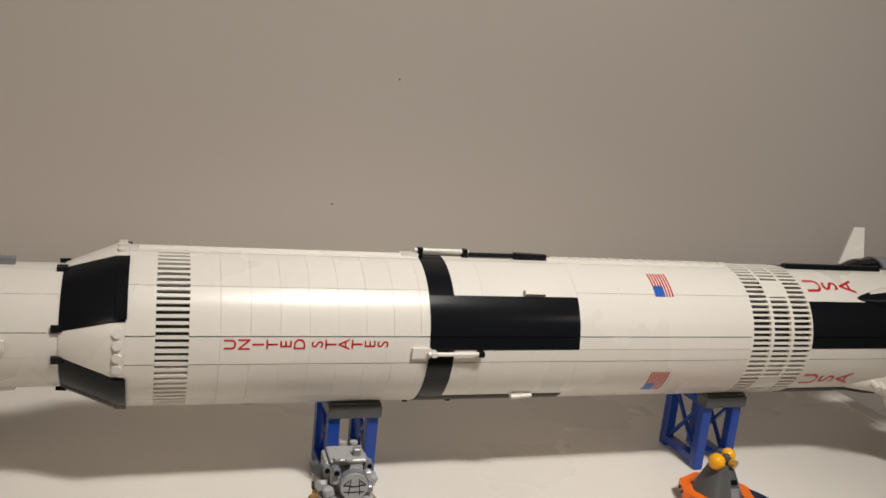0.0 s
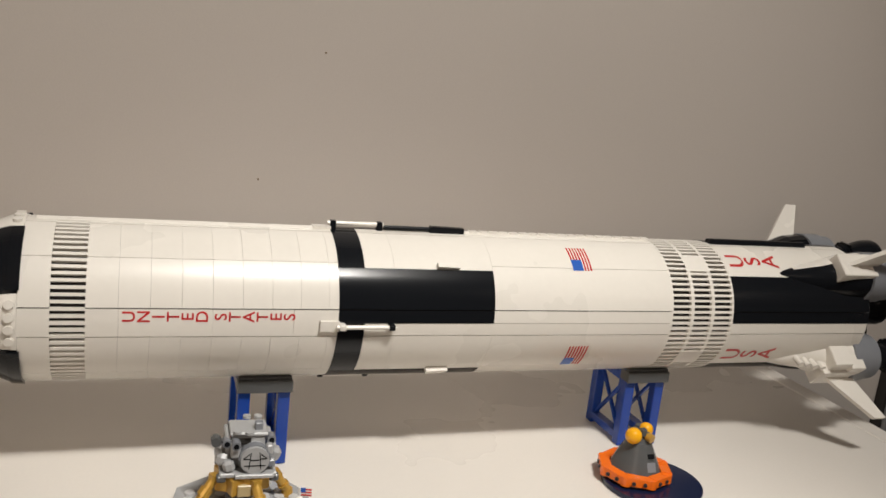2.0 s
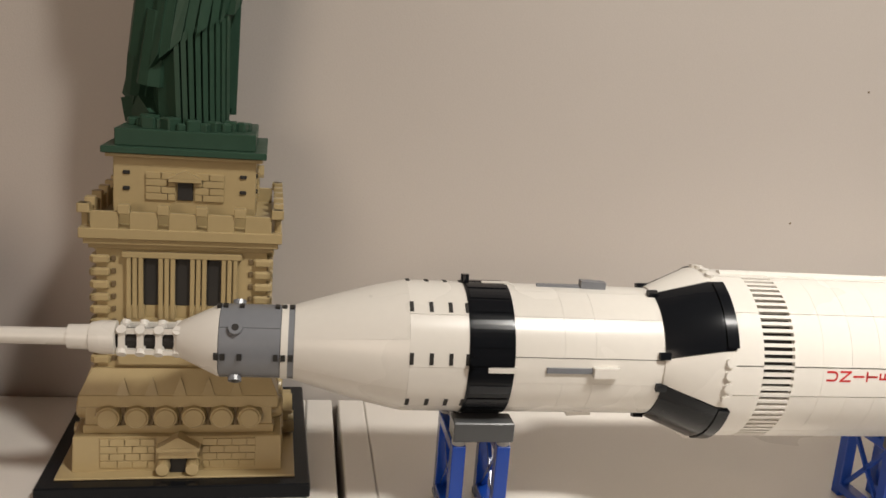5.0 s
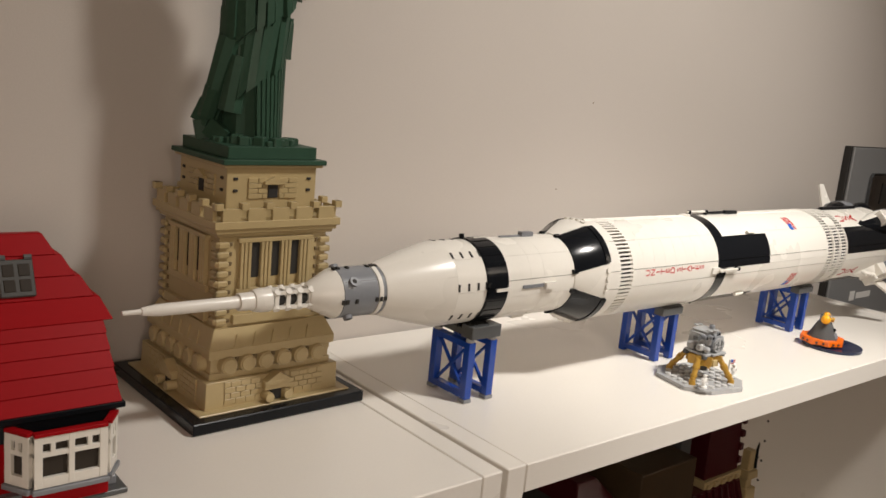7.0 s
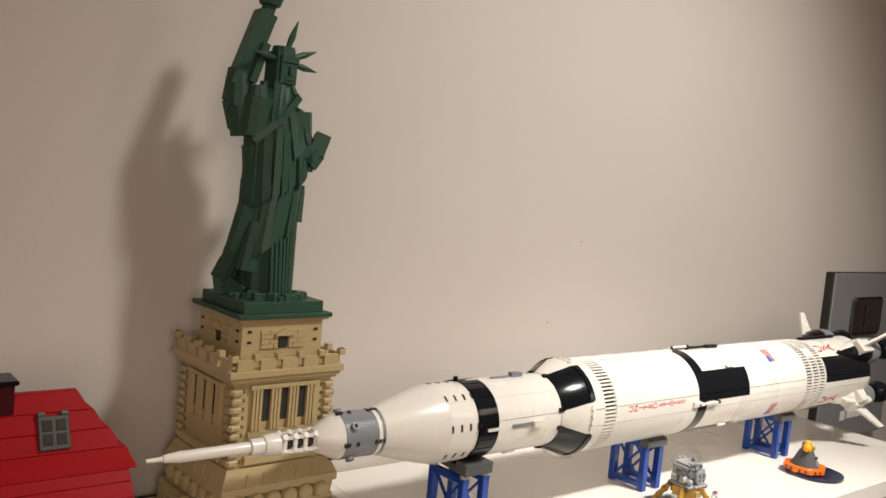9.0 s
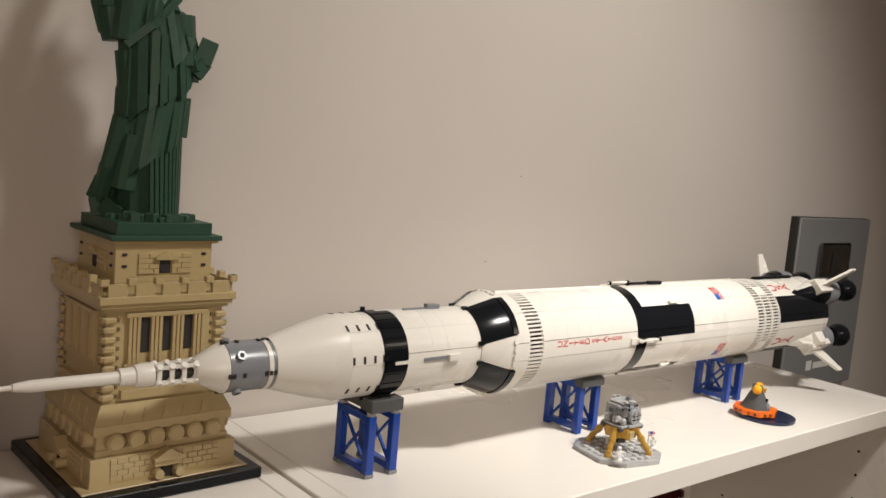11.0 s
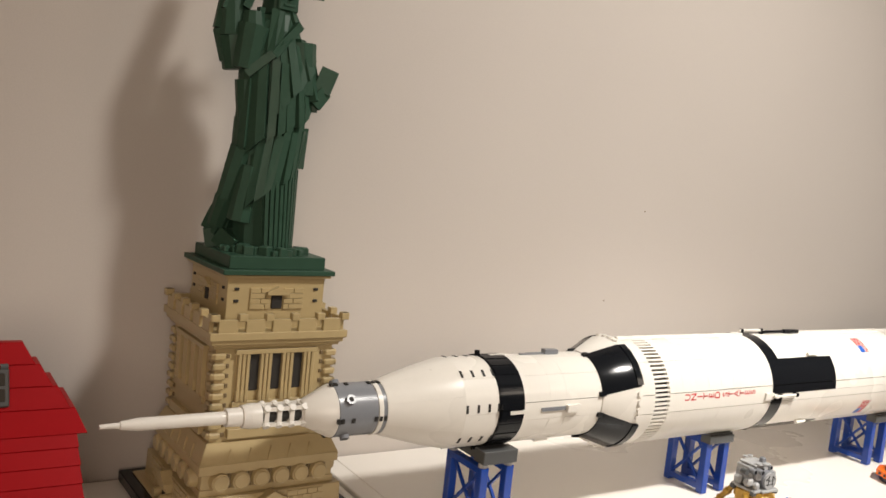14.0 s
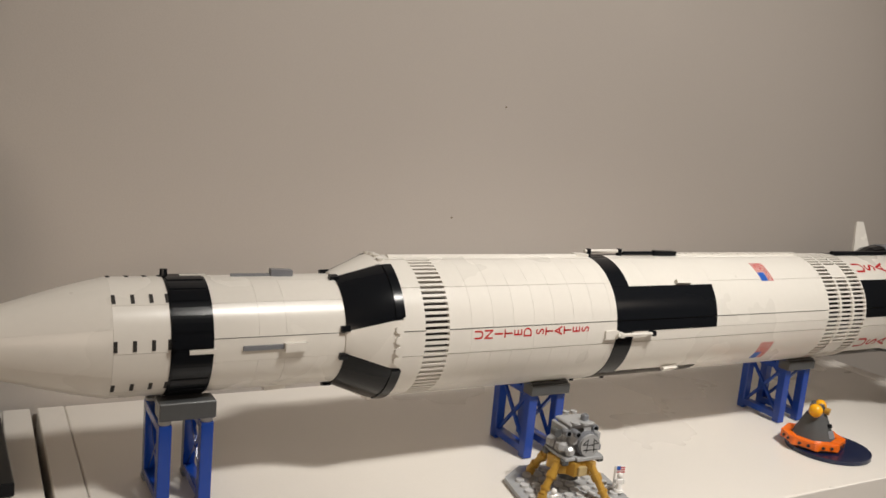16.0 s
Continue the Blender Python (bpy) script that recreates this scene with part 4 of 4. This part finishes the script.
def bay_face(m, width, cells):
    """One white framed face of a bay window: small lights above large ones."""
    step = width / cells
    bm = bmesh.new()
    box(bm, -width / 2 + 0.001, width / 2 - 0.001, 0.0006, 0.0012, 0.002, 0.0295, 0, m)
    bay = part("bay_window", bm, CLEAR, house, "white framed bay window with dark glass")

    def frame_bar(name, mat, *b, bev=0.0002, label=""):
        bm = bmesh.new()
        box(bm, *b, bev, m)
        part(name, bm, mat, bay, label)
    for z0, z1 in ((0.0, 0.0060), (0.0180, 0.0208), (0.0258, 0.0300)):
        frame_bar("rail", WHITE, -width / 2, width / 2, -0.0016, 0.0016, z0, z1)
    for k in range(cells + 1):
        w = 0.0016 if 0 < k < cells else 0.0022
        x = min(max(-width / 2 + step * k, -width / 2 + w), width / 2 - w)
        frame_bar("mullion", WHITE, x - w, x + w, -0.0019, 0.0019, 0.0003, 0.0299)
    for k in range(2 * cells + 1):
        x = min(max(-width / 2 + step * k / 2, -width / 2 + 0.001), width / 2 - 0.001)
        frame_bar("glazing_bar", WHITE, x - 0.0012, x + 0.0012, -0.0017, 0.0017, 0.0206, 0.0262, bev=0.0001)
    frame_bar("sill", GREY, -width / 2 - 0.001, width / 2 + 0.001, -0.0034, 0.0024, -0.0032, -0.0002, bev=0.0004, label="grey sill")
    frame_bar("header", RED, -width / 2, width / 2, -0.0024, 0.0024, 0.0301, 0.0322, bev=0.0003, label="red brick header")


for cx in (0.0490, -0.014, -0.060):
    base = Matrix.Translation((cx, 0, 0.0172))
    bay_face(base @ Matrix.Translation((0, -0.0690, 0)), 0.0390 if cx > 0 else 0.024, 2)
    for sx in (-1, 1):
        w = 0.0195 if cx > 0 else 0.012
        bay_face(base @ Matrix.Translation((sx * (w + 0.0052), -0.0605, 0)) @ Matrix.Rotation(radians(sx * 58), 4, "Z"), 0.0165, 1)
    bm = bmesh.new()
    box(bm, cx - 0.022, cx + 0.022, -0.0660, -0.0500, 0.0040, 0.0142, 0.0006)
    part("bay_base", bm, RED, house)

# ---- lunar lander on its plate ----
lander = thing("lunar_lander_model", "grey and gold toy moon lander on an octagonal grey plate", "lander model", (0.0615, -0.0770, 0), -12)
bm = bmesh.new()
S, C = 0.0362, 0.0190
pts = [(S, -C), (S, C), (C, S), (-C, S), (-S, C), (-S, -C), (-C, -S), (C, -S)]
lo, hi = [bm.verts.new((x, y, 0)) for x, y in pts], [bm.verts.new((x, y, 0.0034)) for x, y in pts]
bm.faces.new(list(reversed(lo)))
bm.faces.new(hi)
for k in range(8):
    bm.faces.new((lo[k], lo[(k + 1) % 8], hi[(k + 1) % 8], hi[k]))
plate = part("moon_plate", bm, LIGHT_GREY, lander, "octagonal studded plate")
first = None
for i in range(8):
    for j in range(8):
        x, y = -0.028 + 0.008 * i, -0.028 + 0.008 * j
        if abs(x) + abs(y) > 0.0475 or (i * 3 + j * 5) % 7 == 0:
            continue
        if first is None:
            # studs paler than the plate: light on top, shade between, put into colour
            bm = bmesh.new()
            rod(bm, (0, 0, 0.0034), (0, 0, 0.0051), 0.0030, 0.0028, seg=12)
            first = part("stud", bm, PALE_GREY, plate, "grey stud, coloured paler than the plate as if lit")
            first.matrix_basis = pose(x, y, 0)
        else:
            shared("stud", first, plate, pose(x, y, 0))
for k in range(4):
    m = Matrix.Rotation(radians(90 * k + 33), 4, "Z")
    bm = bmesh.new()
    rod(bm, m @ Vector((0.0160, 0, 0.0245)), m @ Vector((0.0285, 0, 0.0075)), 0.0025, seg=12)
    rod(bm, m @ Vector((0.0193, 0, 0.0200)), m @ Vector((0.0218, 0, 0.0165)), 0.0034, seg=12)
    rod(bm, m @ Vector((0.0255, 0, 0.0115)), m @ Vector((0.0265, 0, 0.0100)), 0.0033, seg=12)
    rod(bm, m @ Vector((0.0288, 0, 0.0036)), m @ Vector((0.0288, 0, 0.0080)), 0.0034, 0.0028, seg=12)
    bar(bm, m @ Vector((0.0090, 0, 0.0245)), m @ Vector((0.0180, 0, 0.0255)), 0.0045, 0.004)
    part("landing_leg", bm, GOLD, lander, "gold jointed leg", True)
bm = bmesh.new()
for a in (0, 45):
    box(bm, -0.0110, 0.0110, -0.0110, 0.0110, 0.0175, 0.0270, 0.0006, Matrix.Rotation(radians(a - 12), 4, "Z"))
part("descent_stage", bm, GOLD, lander, "gold octagonal lower stage")
bm = bmesh.new()
rod(bm, (0, 0, 0.0115), (0, 0, 0.0180), 0.0066, 0.0035, 16)
part("descent_engine", bm, DARK_GREY, lander, "", True)
bm = bmesh.new()
box(bm, -0.0035, 0.0035, -0.0145, -0.0110, 0.0178, 0.0240, 0.0003, Matrix.Rotation(radians(12), 4, "Z"))
part("hatch_box", bm, TAN, lander)
asc = Matrix.Translation((0.002, 0.001, 0.0275)) @ Matrix.Rotation(radians(10), 4, "Z") @ Matrix.Diagonal((1.0, 0.97, 0.90, 1))
bm = bmesh.new()
box(bm, -0.0145, 0.0145, -0.0130, 0.0130, 0, 0.0026, 0.0005, asc)
box(bm, -0.0085, 0.0085, -0.0060, 0.0100, 0.0026, 0.0225, 0.0008, asc)
ascent = part("ascent_stage", bm, LIGHT_GREY, lander, "light grey upper stage", False)


def asc_block(name, b, mat=LIGHT_GREY, bev=0.0007, label="", roll=0):
    bm = bmesh.new()
    cx, cy, cz, hx, hy, hz = b
    box(bm, -hx, hx, -hy, hy, -hz, hz, bev, asc @ Matrix.Translation((cx, cy, cz)) @ Matrix.Rotation(radians(roll), 4, "Y"))
    return part(name, bm, mat, ascent, label)


def asc_rod(name, p, q, r, mat=LIGHT_GREY, r2=None, label=""):
    bm = bmesh.new()
    rod(bm, asc @ Vector(p), asc @ Vector(q), r, r2, 16)
    return part(name, bm, mat, ascent, label, True)


asc_rod("front_hatch", (0.003, -0.0055, 0.0108), (0.003, -0.0138, 0.0108), 0.0078, LIGHT_GREY, 0.0074, "round front with dark printed lines")
asc_rod("hatch_rim", (0.003, -0.0080, 0.0108), (0.003, -0.0120, 0.0108), 0.0082, GREY)
# printed panel lines on the round front
for u0, w0, u1, w1 in ((-0.0022, 0.0052, -0.0030, -0.0050), (0.0022, 0.0052, 0.0030, -0.0050), (-0.0022, 0.0005, 0.0022, 0.0005), (-0.0060, 0.0012, -0.0026, 0.0012), (0.0026, 0.0012, 0.0060, 0.0012),
                       (-0.0058, 0.0016, -0.0028, 0.0042), (0.0058, 0.0016, 0.0028, 0.0042), (-0.0030, -0.0030, 0.0030, -0.0030), (-0.0055, -0.0030, -0.0030, -0.0030), (0.0030, -0.0030, 0.0055, -0.0030)):
    bm = bmesh.new()
    bar(bm, asc @ Vector((0.003 + u0, -0.0139, 0.0108 + w0)), asc @ Vector((0.003 + u1, -0.0139, 0.0108 + w1)), 0.00036, 0.0004)
    part("printed_line", bm, BLACK, ascent)
asc_block("top_plate", (0.000, 0.002, 0.0235, 0.0098, 0.0090, 0.0012))
asc_block("top_tile", (-0.0040, -0.0050, 0.0245, 0.0036, 0.0030, 0.0010), LIGHT_GREY)
asc_block("docking_hatch", (0.0052, -0.0010, 0.0262, 0.0021, 0.0022, 0.0030), GREY)
asc_block("side_plate", (-0.0105, 0.0030, 0.0150, 0.0014, 0.0085, 0.0070))
asc_block("side_plate", (0.0112, 0.0040, 0.0140, 0.0014, 0.0075, 0.0060))
asc_block("front_brick", (-0.0068, -0.0075, 0.0155, 0.0026, 0.0030, 0.0052), LIGHT_GREY, 0.0012)
asc_block("fuel_tank", (-0.0125, -0.0040, 0.0080, 0.0038, 0.0042, 0.0040), LIGHT_GREY, 0.0020, "", 12)
asc_block("fuel_tank", (-0.0100, -0.0100, 0.0062, 0.0030, 0.0026, 0.0034), LIGHT_GREY, 0.0015, "", -14)
asc_block("fuel_tank", (-0.0135, 0.0060, 0.0078, 0.0030, 0.0040, 0.0040), LIGHT_GREY, 0.0018)
asc_block("fuel_tank", (0.0140, -0.0010, 0.0085, 0.0032, 0.0040, 0.0044), LIGHT_GREY, 0.0020, "", 20)
asc_block("fuel_tank", (0.0125, 0.0085, 0.0080, 0.0034, 0.0036, 0.0040), LIGHT_GREY, 0.0016)
asc_block("clip_block", (0.0105, -0.0090, 0.0160, 0.0018, 0.0024, 0.0030), LIGHT_GREY, 0.0008)
asc_block("clip_block", (0.0118, -0.0095, 0.0075, 0.0020, 0.0018, 0.0024), GREY, 0.0008)
# raised near-black block, painted shade of a gap between the bricks
asc_block("gap_shade", (-0.0030, -0.0066, 0.0195, 0.0040, 0.0010, 0.0016), VENT, 0.0)
asc_block("front_skirt", (0.0030, -0.0125, 0.0016, 0.0100, 0.0030, 0.0012), LIGHT_GREY, 0.0004)
for x, y, z in ((-0.0112, -0.0060, 0.0190), (-0.0068, -0.0100, 0.0195), (0.0118, -0.0030, 0.0195)):
    asc_rod("thruster", (x, y + 0.003, z), (x, y - 0.0028, z), 0.0023, GREY)
    asc_rod("thruster_hole", (x, y - 0.0027, z), (x, y - 0.0032, z), 0.0014, BLACK)
asc_rod("thruster_stem", (-0.0150, -0.0020, 0.0180), (-0.0090, -0.0020, 0.0180), 0.0014, DARK_GREY)
asc_rod("thruster", (-0.0165, -0.0045, 0.0180), (-0.0165, 0.0010, 0.0180), 0.0026, DARK_GREY)
for x, y in ((-0.0060, -0.0105), (0.0, -0.0120), (0.0, 0.0090), (0.0060, 0.0090)):
    asc_rod("stud", (x, y + 0.004, 0.0247), (x, y + 0.004, 0.0262), 0.0022)
for sx, sy in ((-1, -1), (1, -1), (1, 1), (-1, 1)):
    asc_block("grey_hinge", (sx * 0.0135, sy * 0.0105, -0.0010, 0.0024, 0.0024, 0.0022), DARK_GREY, 0.0008)


def small_figure(x, y, label):
    """A tiny white explorer figurine as one plain mesh on the plate."""
    bm = bmesh.new()
    rod(bm, (0, 0, 0), (0, 0, 0.0016), 0.0036, 0.0032, 14)
    rod(bm, (0, 0, 0.0016), (0, 0, 0.0052), 0.0020, 0.0017, 10)
    box(bm, -0.0022, 0.0022, -0.0014, 0.0014, 0.0048, 0.0090, 0.0006)
    box(bm, -0.0032, -0.0022, -0.0014, 0.0008, 0.0052, 0.0088, 0.0003)
    box(bm, 0.0022, 0.0032, -0.0014, 0.0008, 0.0052, 0.0088, 0.0003)
    ball(bm, (0, 0, 0.0108), 0.0020)
    fig = part("figurine", bm, FOIL)
    fig.matrix_basis = pose(x, y, 0.0051, 0, 0, -15)
    return tagged(fig, label, "figurine", group="white figurines")


small_figure(0.0330, -0.1005, "tiny white plastic figurine standing on the grey plate")
small_figure(0.0900, -0.0945, "tiny white plastic figurine beside a small flag")
flagpole = thing("small_flag", "tiny printed flag on a white post on the plate", "flag", (0.0910, -0.0885, 0.0034), -15)
bm = bmesh.new()
rod(bm, (0, 0, 0), (0, 0, 0.0165), 0.0008, seg=8)
part("post", bm, FOIL, flagpole)
bm = bmesh.new()
box(bm, 0.0006, 0.0066, -0.0005, 0.0005, 0.0115, 0.0165, 0.0001)
part("cloth", bm, FOIL, flagpole, "white panel with printed stripes")
for k in range(3):
    bm = bmesh.new()
    box(bm, 0.0008, 0.0064, -0.0007, -0.0005, 0.0120 + 0.0016 * k, 0.0127 + 0.0016 * k)
    part("stripe", bm, PRINT_RED, flagpole)
bm = bmesh.new()
box(bm, 0.0006, 0.0032, -0.0009, -0.0005, 0.0140, 0.0165)
part("corner", bm, PRINT_BLUE, flagpole)

bm = bmesh.new()
rod(bm, (0, 0, 0.0034), (0, 0, 0.0050), 0.0066, 0.0064, 24)
tile = part("round_tile", bm, LIGHT_GREY, lander, "round grey tile under the figurine", True)
tile.matrix_basis = lander.matrix_basis.inverted() @ pose(0.0330, -0.1005, 0, 0, 0, 0)

# ---- splashed-down capsule ----
capsule = thing("capsule_model", "dark grey toy capsule in an orange ring on a navy disc", "capsule model", (0.3190, -0.0775, 0))
bm = bmesh.new()
rod(bm, (0, 0, 0), (0, 0, 0.0032), 0.0320, seg=56)
part("sea_disc", bm, NAVY, capsule, "round navy disc", True)
ox, oy = -0.0085, 0.0085
bm = bmesh.new()
rod(bm, (ox, oy, 0.0032), (ox, oy, 0.0275), 0.0192, 0.0078, 40)
rod(bm, (ox, oy, 0.0275), (ox, oy, 0.0300), 0.0070, 0.0058, 24)
cone = part("capsule_body", bm, DARK_GREY, capsule, "dark grey cone", True)
n = 8
for k in range(n):
    a, b = 2 * math.pi * k / n, 2 * math.pi * (k + 1) / n
    bm = bmesh.new()
    bar(bm, (ox + 0.0205 * math.cos(a), oy + 0.0205 * math.sin(a), 0.0082), (ox + 0.0205 * math.cos(b), oy + 0.0205 * math.sin(b), 0.0074), 0.0066, 0.0052)
    rod(bm, (ox + 0.0205 * math.cos(a), oy + 0.0205 * math.sin(a), 0.0046), (ox + 0.0205 * math.cos(a), oy + 0.0205 * math.sin(a), 0.0104), 0.0036, seg=12)
    collar = part("float_segment", bm, ORANGE, capsule, "orange ring segment with small holes")
for k in range(n):
    for d in (-0.0035, 0.0035):
        a = 2 * math.pi * (k + 0.5) / n
        out, sidew = Vector((math.cos(a), math.sin(a), 0)), Vector((-math.sin(a), math.cos(a), 0))
        p = Vector((ox, oy, 0.0074)) + out * 0.0222 + sidew * d
        bm = bmesh.new()
        rod(bm, p, p + out * 0.0010, 0.0013, seg=8)
        part("peg_hole", bm, VENT, collar)
bm = bmesh.new()
box(bm, -0.0022, 0.0022, -0.0004, 0.0004, 0, 0.0030, 0, Matrix.Translation((ox + 0.003, oy - 0.0118, 0.0195)) @ Matrix.Rotation(radians(-25), 4, "X"))
part("printed_window", bm, BLACK, cone)
bm = bmesh.new()
box(bm, -0.0030, 0.0030, -0.0004, 0.0004, 0, 0.0060, 0, Matrix.Translation((ox + 0.003, oy - 0.0148, 0.0118)) @ Matrix.Rotation(radians(-25), 4, "X"))
part("printed_hatch", bm, GREY, cone)
bm = bmesh.new()
rod(bm, (ox - 0.0045, oy - 0.002, 0.0318), (ox + 0.0050, oy - 0.002, 0.0318), 0.0022, seg=10)
part("float_bar", bm, DARK_GREY, cone)
for x, y, z in ((-0.0072, -0.0040, 0.0322), (0.0050, 0.0015, 0.0335)):
    bm = bmesh.new()
    ball(bm, (ox + x, oy + y, z), 0.0053 if x < 0 else 0.0046)
    part("float", bm, YELLOW, cone, "amber round float", True)
bm = bmesh.new()
rod(bm, (ox + 0.0025, oy - 0.0050, 0.0318), (ox + 0.0040, oy - 0.0085, 0.0312), 0.0028, seg=12)
part("tap", bm, GOLD, cone, "dull gold round end", True)
for x, y, z in ((0.000, -0.0030, 0.0338), (0.0015, 0.0045, 0.0335), (-0.0020, 0.0030, 0.0320)):
    bm = bmesh.new()
    box(bm, ox + x - 0.0022, ox + x + 0.0022, oy + y - 0.0020, oy + y + 0.0020, z - 0.0030, z + 0.0026, 0.0008)
    part("hinge_block", bm, DARK_GREY, cone)

# ---- plaque on the wall beyond the bookcase ----
plaque = thing("wall_plaque", "grey metal plaque with a polished triangle emblem on wall", "plaque", (0.885, WALL_Y, -0.09))
bm = bmesh.new()
box(bm, -0.125, 0.125, -0.012, 0, 0, 0.30, 0.001)
part("backing", bm, VENT, plaque)
bm = bmesh.new()
box(bm, -0.122, 0.124, -0.017, -0.012, 0.002, 0.299, 0.0015)
part("face_plate", bm, PLAQUE, plaque, "brushed grey face")
bm = bmesh.new()
box(bm, -0.055, 0.050, -0.024, -0.017, 0.190, 0.258, 0.006)
emblem = part("emblem", bm, MIRROR, plaque, "polished rounded emblem")
bm = bmesh.new()
vs = [bm.verts.new((x, y, z)) for y in (-0.0255, -0.0235) for x, z in ((-0.016, 0.206), (-0.016, 0.242), (0.018, 0.224))]
for f in ((0, 1, 2), (3, 5, 4), (0, 3, 4, 1), (1, 4, 5, 2), (2, 5, 3, 0)):
    bm.faces.new([vs[i] for i in f])
part("triangle", bm, VENT, emblem, "dark triangle")
bm = bmesh.new()
box(bm, -0.045, -0.027, -0.0176, -0.0172, 0.036, 0.053, 0.0001)
part("printed_mark", bm, FOIL, plaque)
bm = bmesh.new()
box(bm, -0.021, 0.032, -0.0176, -0.0172, 0.038, 0.049, 0.0001)
part("printed_bar", bm, FOIL, plaque, "pale printed line")

# ---- inside the bookcase ----
castle = thing("toy_tower", "dark red and tan toy-brick tower on the bookcase shelf", "toy building", (0.207, 0.0, -0.370))
UP = 0.082
for name, mat, b, top in (("base_plate", BROWN, (-0.20, 0.16, -0.09, 0.11, -UP, -UP + 0.012), 0), ("wall", TAN, (-0.035, 0.035, -0.03, 0.03, -UP + 0.012, 0.105), 0), ("lower_roof", DARK_RED, (-0.06, 0.05, -0.045, 0.03, 0.075, 0.125), 0.010),
                          ("cornice", TAN, (-0.030, 0.043, -0.034, 0.03, 0.125, 0.134), 0), ("upper_roof", DARK_RED, (-0.026, 0.040, -0.03, 0.03, 0.134, 0.240), 0.004), ("side_wing", BROWN, (-0.17, -0.07, -0.05, 0.08, -UP + 0.012, 0.18), 0.004),
                          ("turret", DARK_GREY, (-0.064, -0.040, -0.02, 0.02, -UP + 0.012, 0.215), 0.003), ("arch_post", TAN, (0.058, 0.073, -0.035, -0.02, -UP + 0.012, 0.152), 0.002), ("arch_foot", TAN, (0.052, 0.084, -0.042, -0.012, -UP + 0.012, 0.105), 0.006),
                          ("arch_head", TAN, (0.054, 0.076, -0.038, -0.016, 0.118, 0.128), 0.001)):
    bm = bmesh.new()
    box(bm, *[v + UP if i > 3 else v for i, v in enumerate(b)], 0.001, None, top)
    part(name, bm, mat, castle)
for k in range(5):
    bm = bmesh.new()
    box(bm, -0.027 + 0.0140 * k, -0.020 + 0.0140 * k, -0.0365, -0.033, 0.126 + UP, 0.132 + UP, 0.0006)
    part("dentil", bm, TAN, castle)
for k in range(8):
    bm = bmesh.new()
    bar(bm, (-0.056 + 0.014 * k, -0.0470, 0.080 + UP), (-0.050 + 0.012 * k, -0.036, 0.124 + UP), 0.004)
    part("roof_rib", bm, DARK_RED, castle)
for k in range(6):
    bm = bmesh.new()
    box(bm, 0.036, 0.0425, -0.032, -0.020, 0.142 + 0.016 * k + UP, 0.150 + 0.016 * k + UP, 0.0008)
    part("roof_spike", bm, DARK_RED, castle)
bm = bmesh.new()
rod(bm, (0.076, -0.03, 0.128 + UP), (0.077, -0.03, 0.142 + UP), 0.0040, 0.0028, seg=8)
rod(bm, (0.077, -0.03, 0.142 + UP), (0.081, -0.03, 0.158 + UP), 0.0026, 0.0008, seg=8)
bar(bm, (0.072, -0.03, 0.136 + UP), (0.082, -0.03, 0.140 + UP), 0.0022)
part("black_creature", bm, BLACK, castle, "small black ornament")
for k, (x, w, h, mat) in enumerate(((-0.20, 0.09, 0.22, BROWN), (-0.10, 0.07, 0.19, DARK_RED), (-0.022, 0.05, 0.23, FURN))):
    block = thing("toy_building", "dark toy-brick building on the bookcase shelf", "toy building", (x + w / 2, 0.03, -0.37), group="toy buildings on the shelf")
    bm = bmesh.new()
    box(bm, -w / 2, w / 2, -0.05, 0.05, 0, h, 0.001)
    part("wall", bm, mat, block)
    bm = bmesh.new()
    box(bm, -w / 2 - 0.004, w / 2 + 0.004, -0.054, 0.054, h, h + 0.02, 0.001, None, 0.015)
    part("roof", bm, DARK_RED if k != 1 else BROWN, block)

# ---- dark cabinet beyond the bookcase ----
chest = thing("dark_cabinet", "low dark cabinet standing beside the bookcase", "cabinet", (0.93, -0.02, -1.06))
bm = bmesh.new()
box(bm, -0.28, 0.28, -0.17, 0.17, 0.0, 0.80, 0.003)
part("body", bm, FURN, chest)
bm = bmesh.new()
box(bm, -0.29, 0.29, -0.18, 0.172, 0.80, 0.82, 0.002)
part("top", bm, DARK_GREY, chest)
for k in range(3):
    bm = bmesh.new()
    box(bm, -0.27, 0.27, -0.176, -0.1705, 0.04 + 0.25 * k, 0.27 + 0.25 * k, 0.002)
    drawer = part("drawer_front", bm, FURN, chest)
    bm = bmesh.new()
    rod(bm, (-0.05, -0.19, 0.16 + 0.25 * k), (0.05, -0.19, 0.16 + 0.25 * k), 0.005, seg=10)
    part("handle", bm, GREY, drawer)
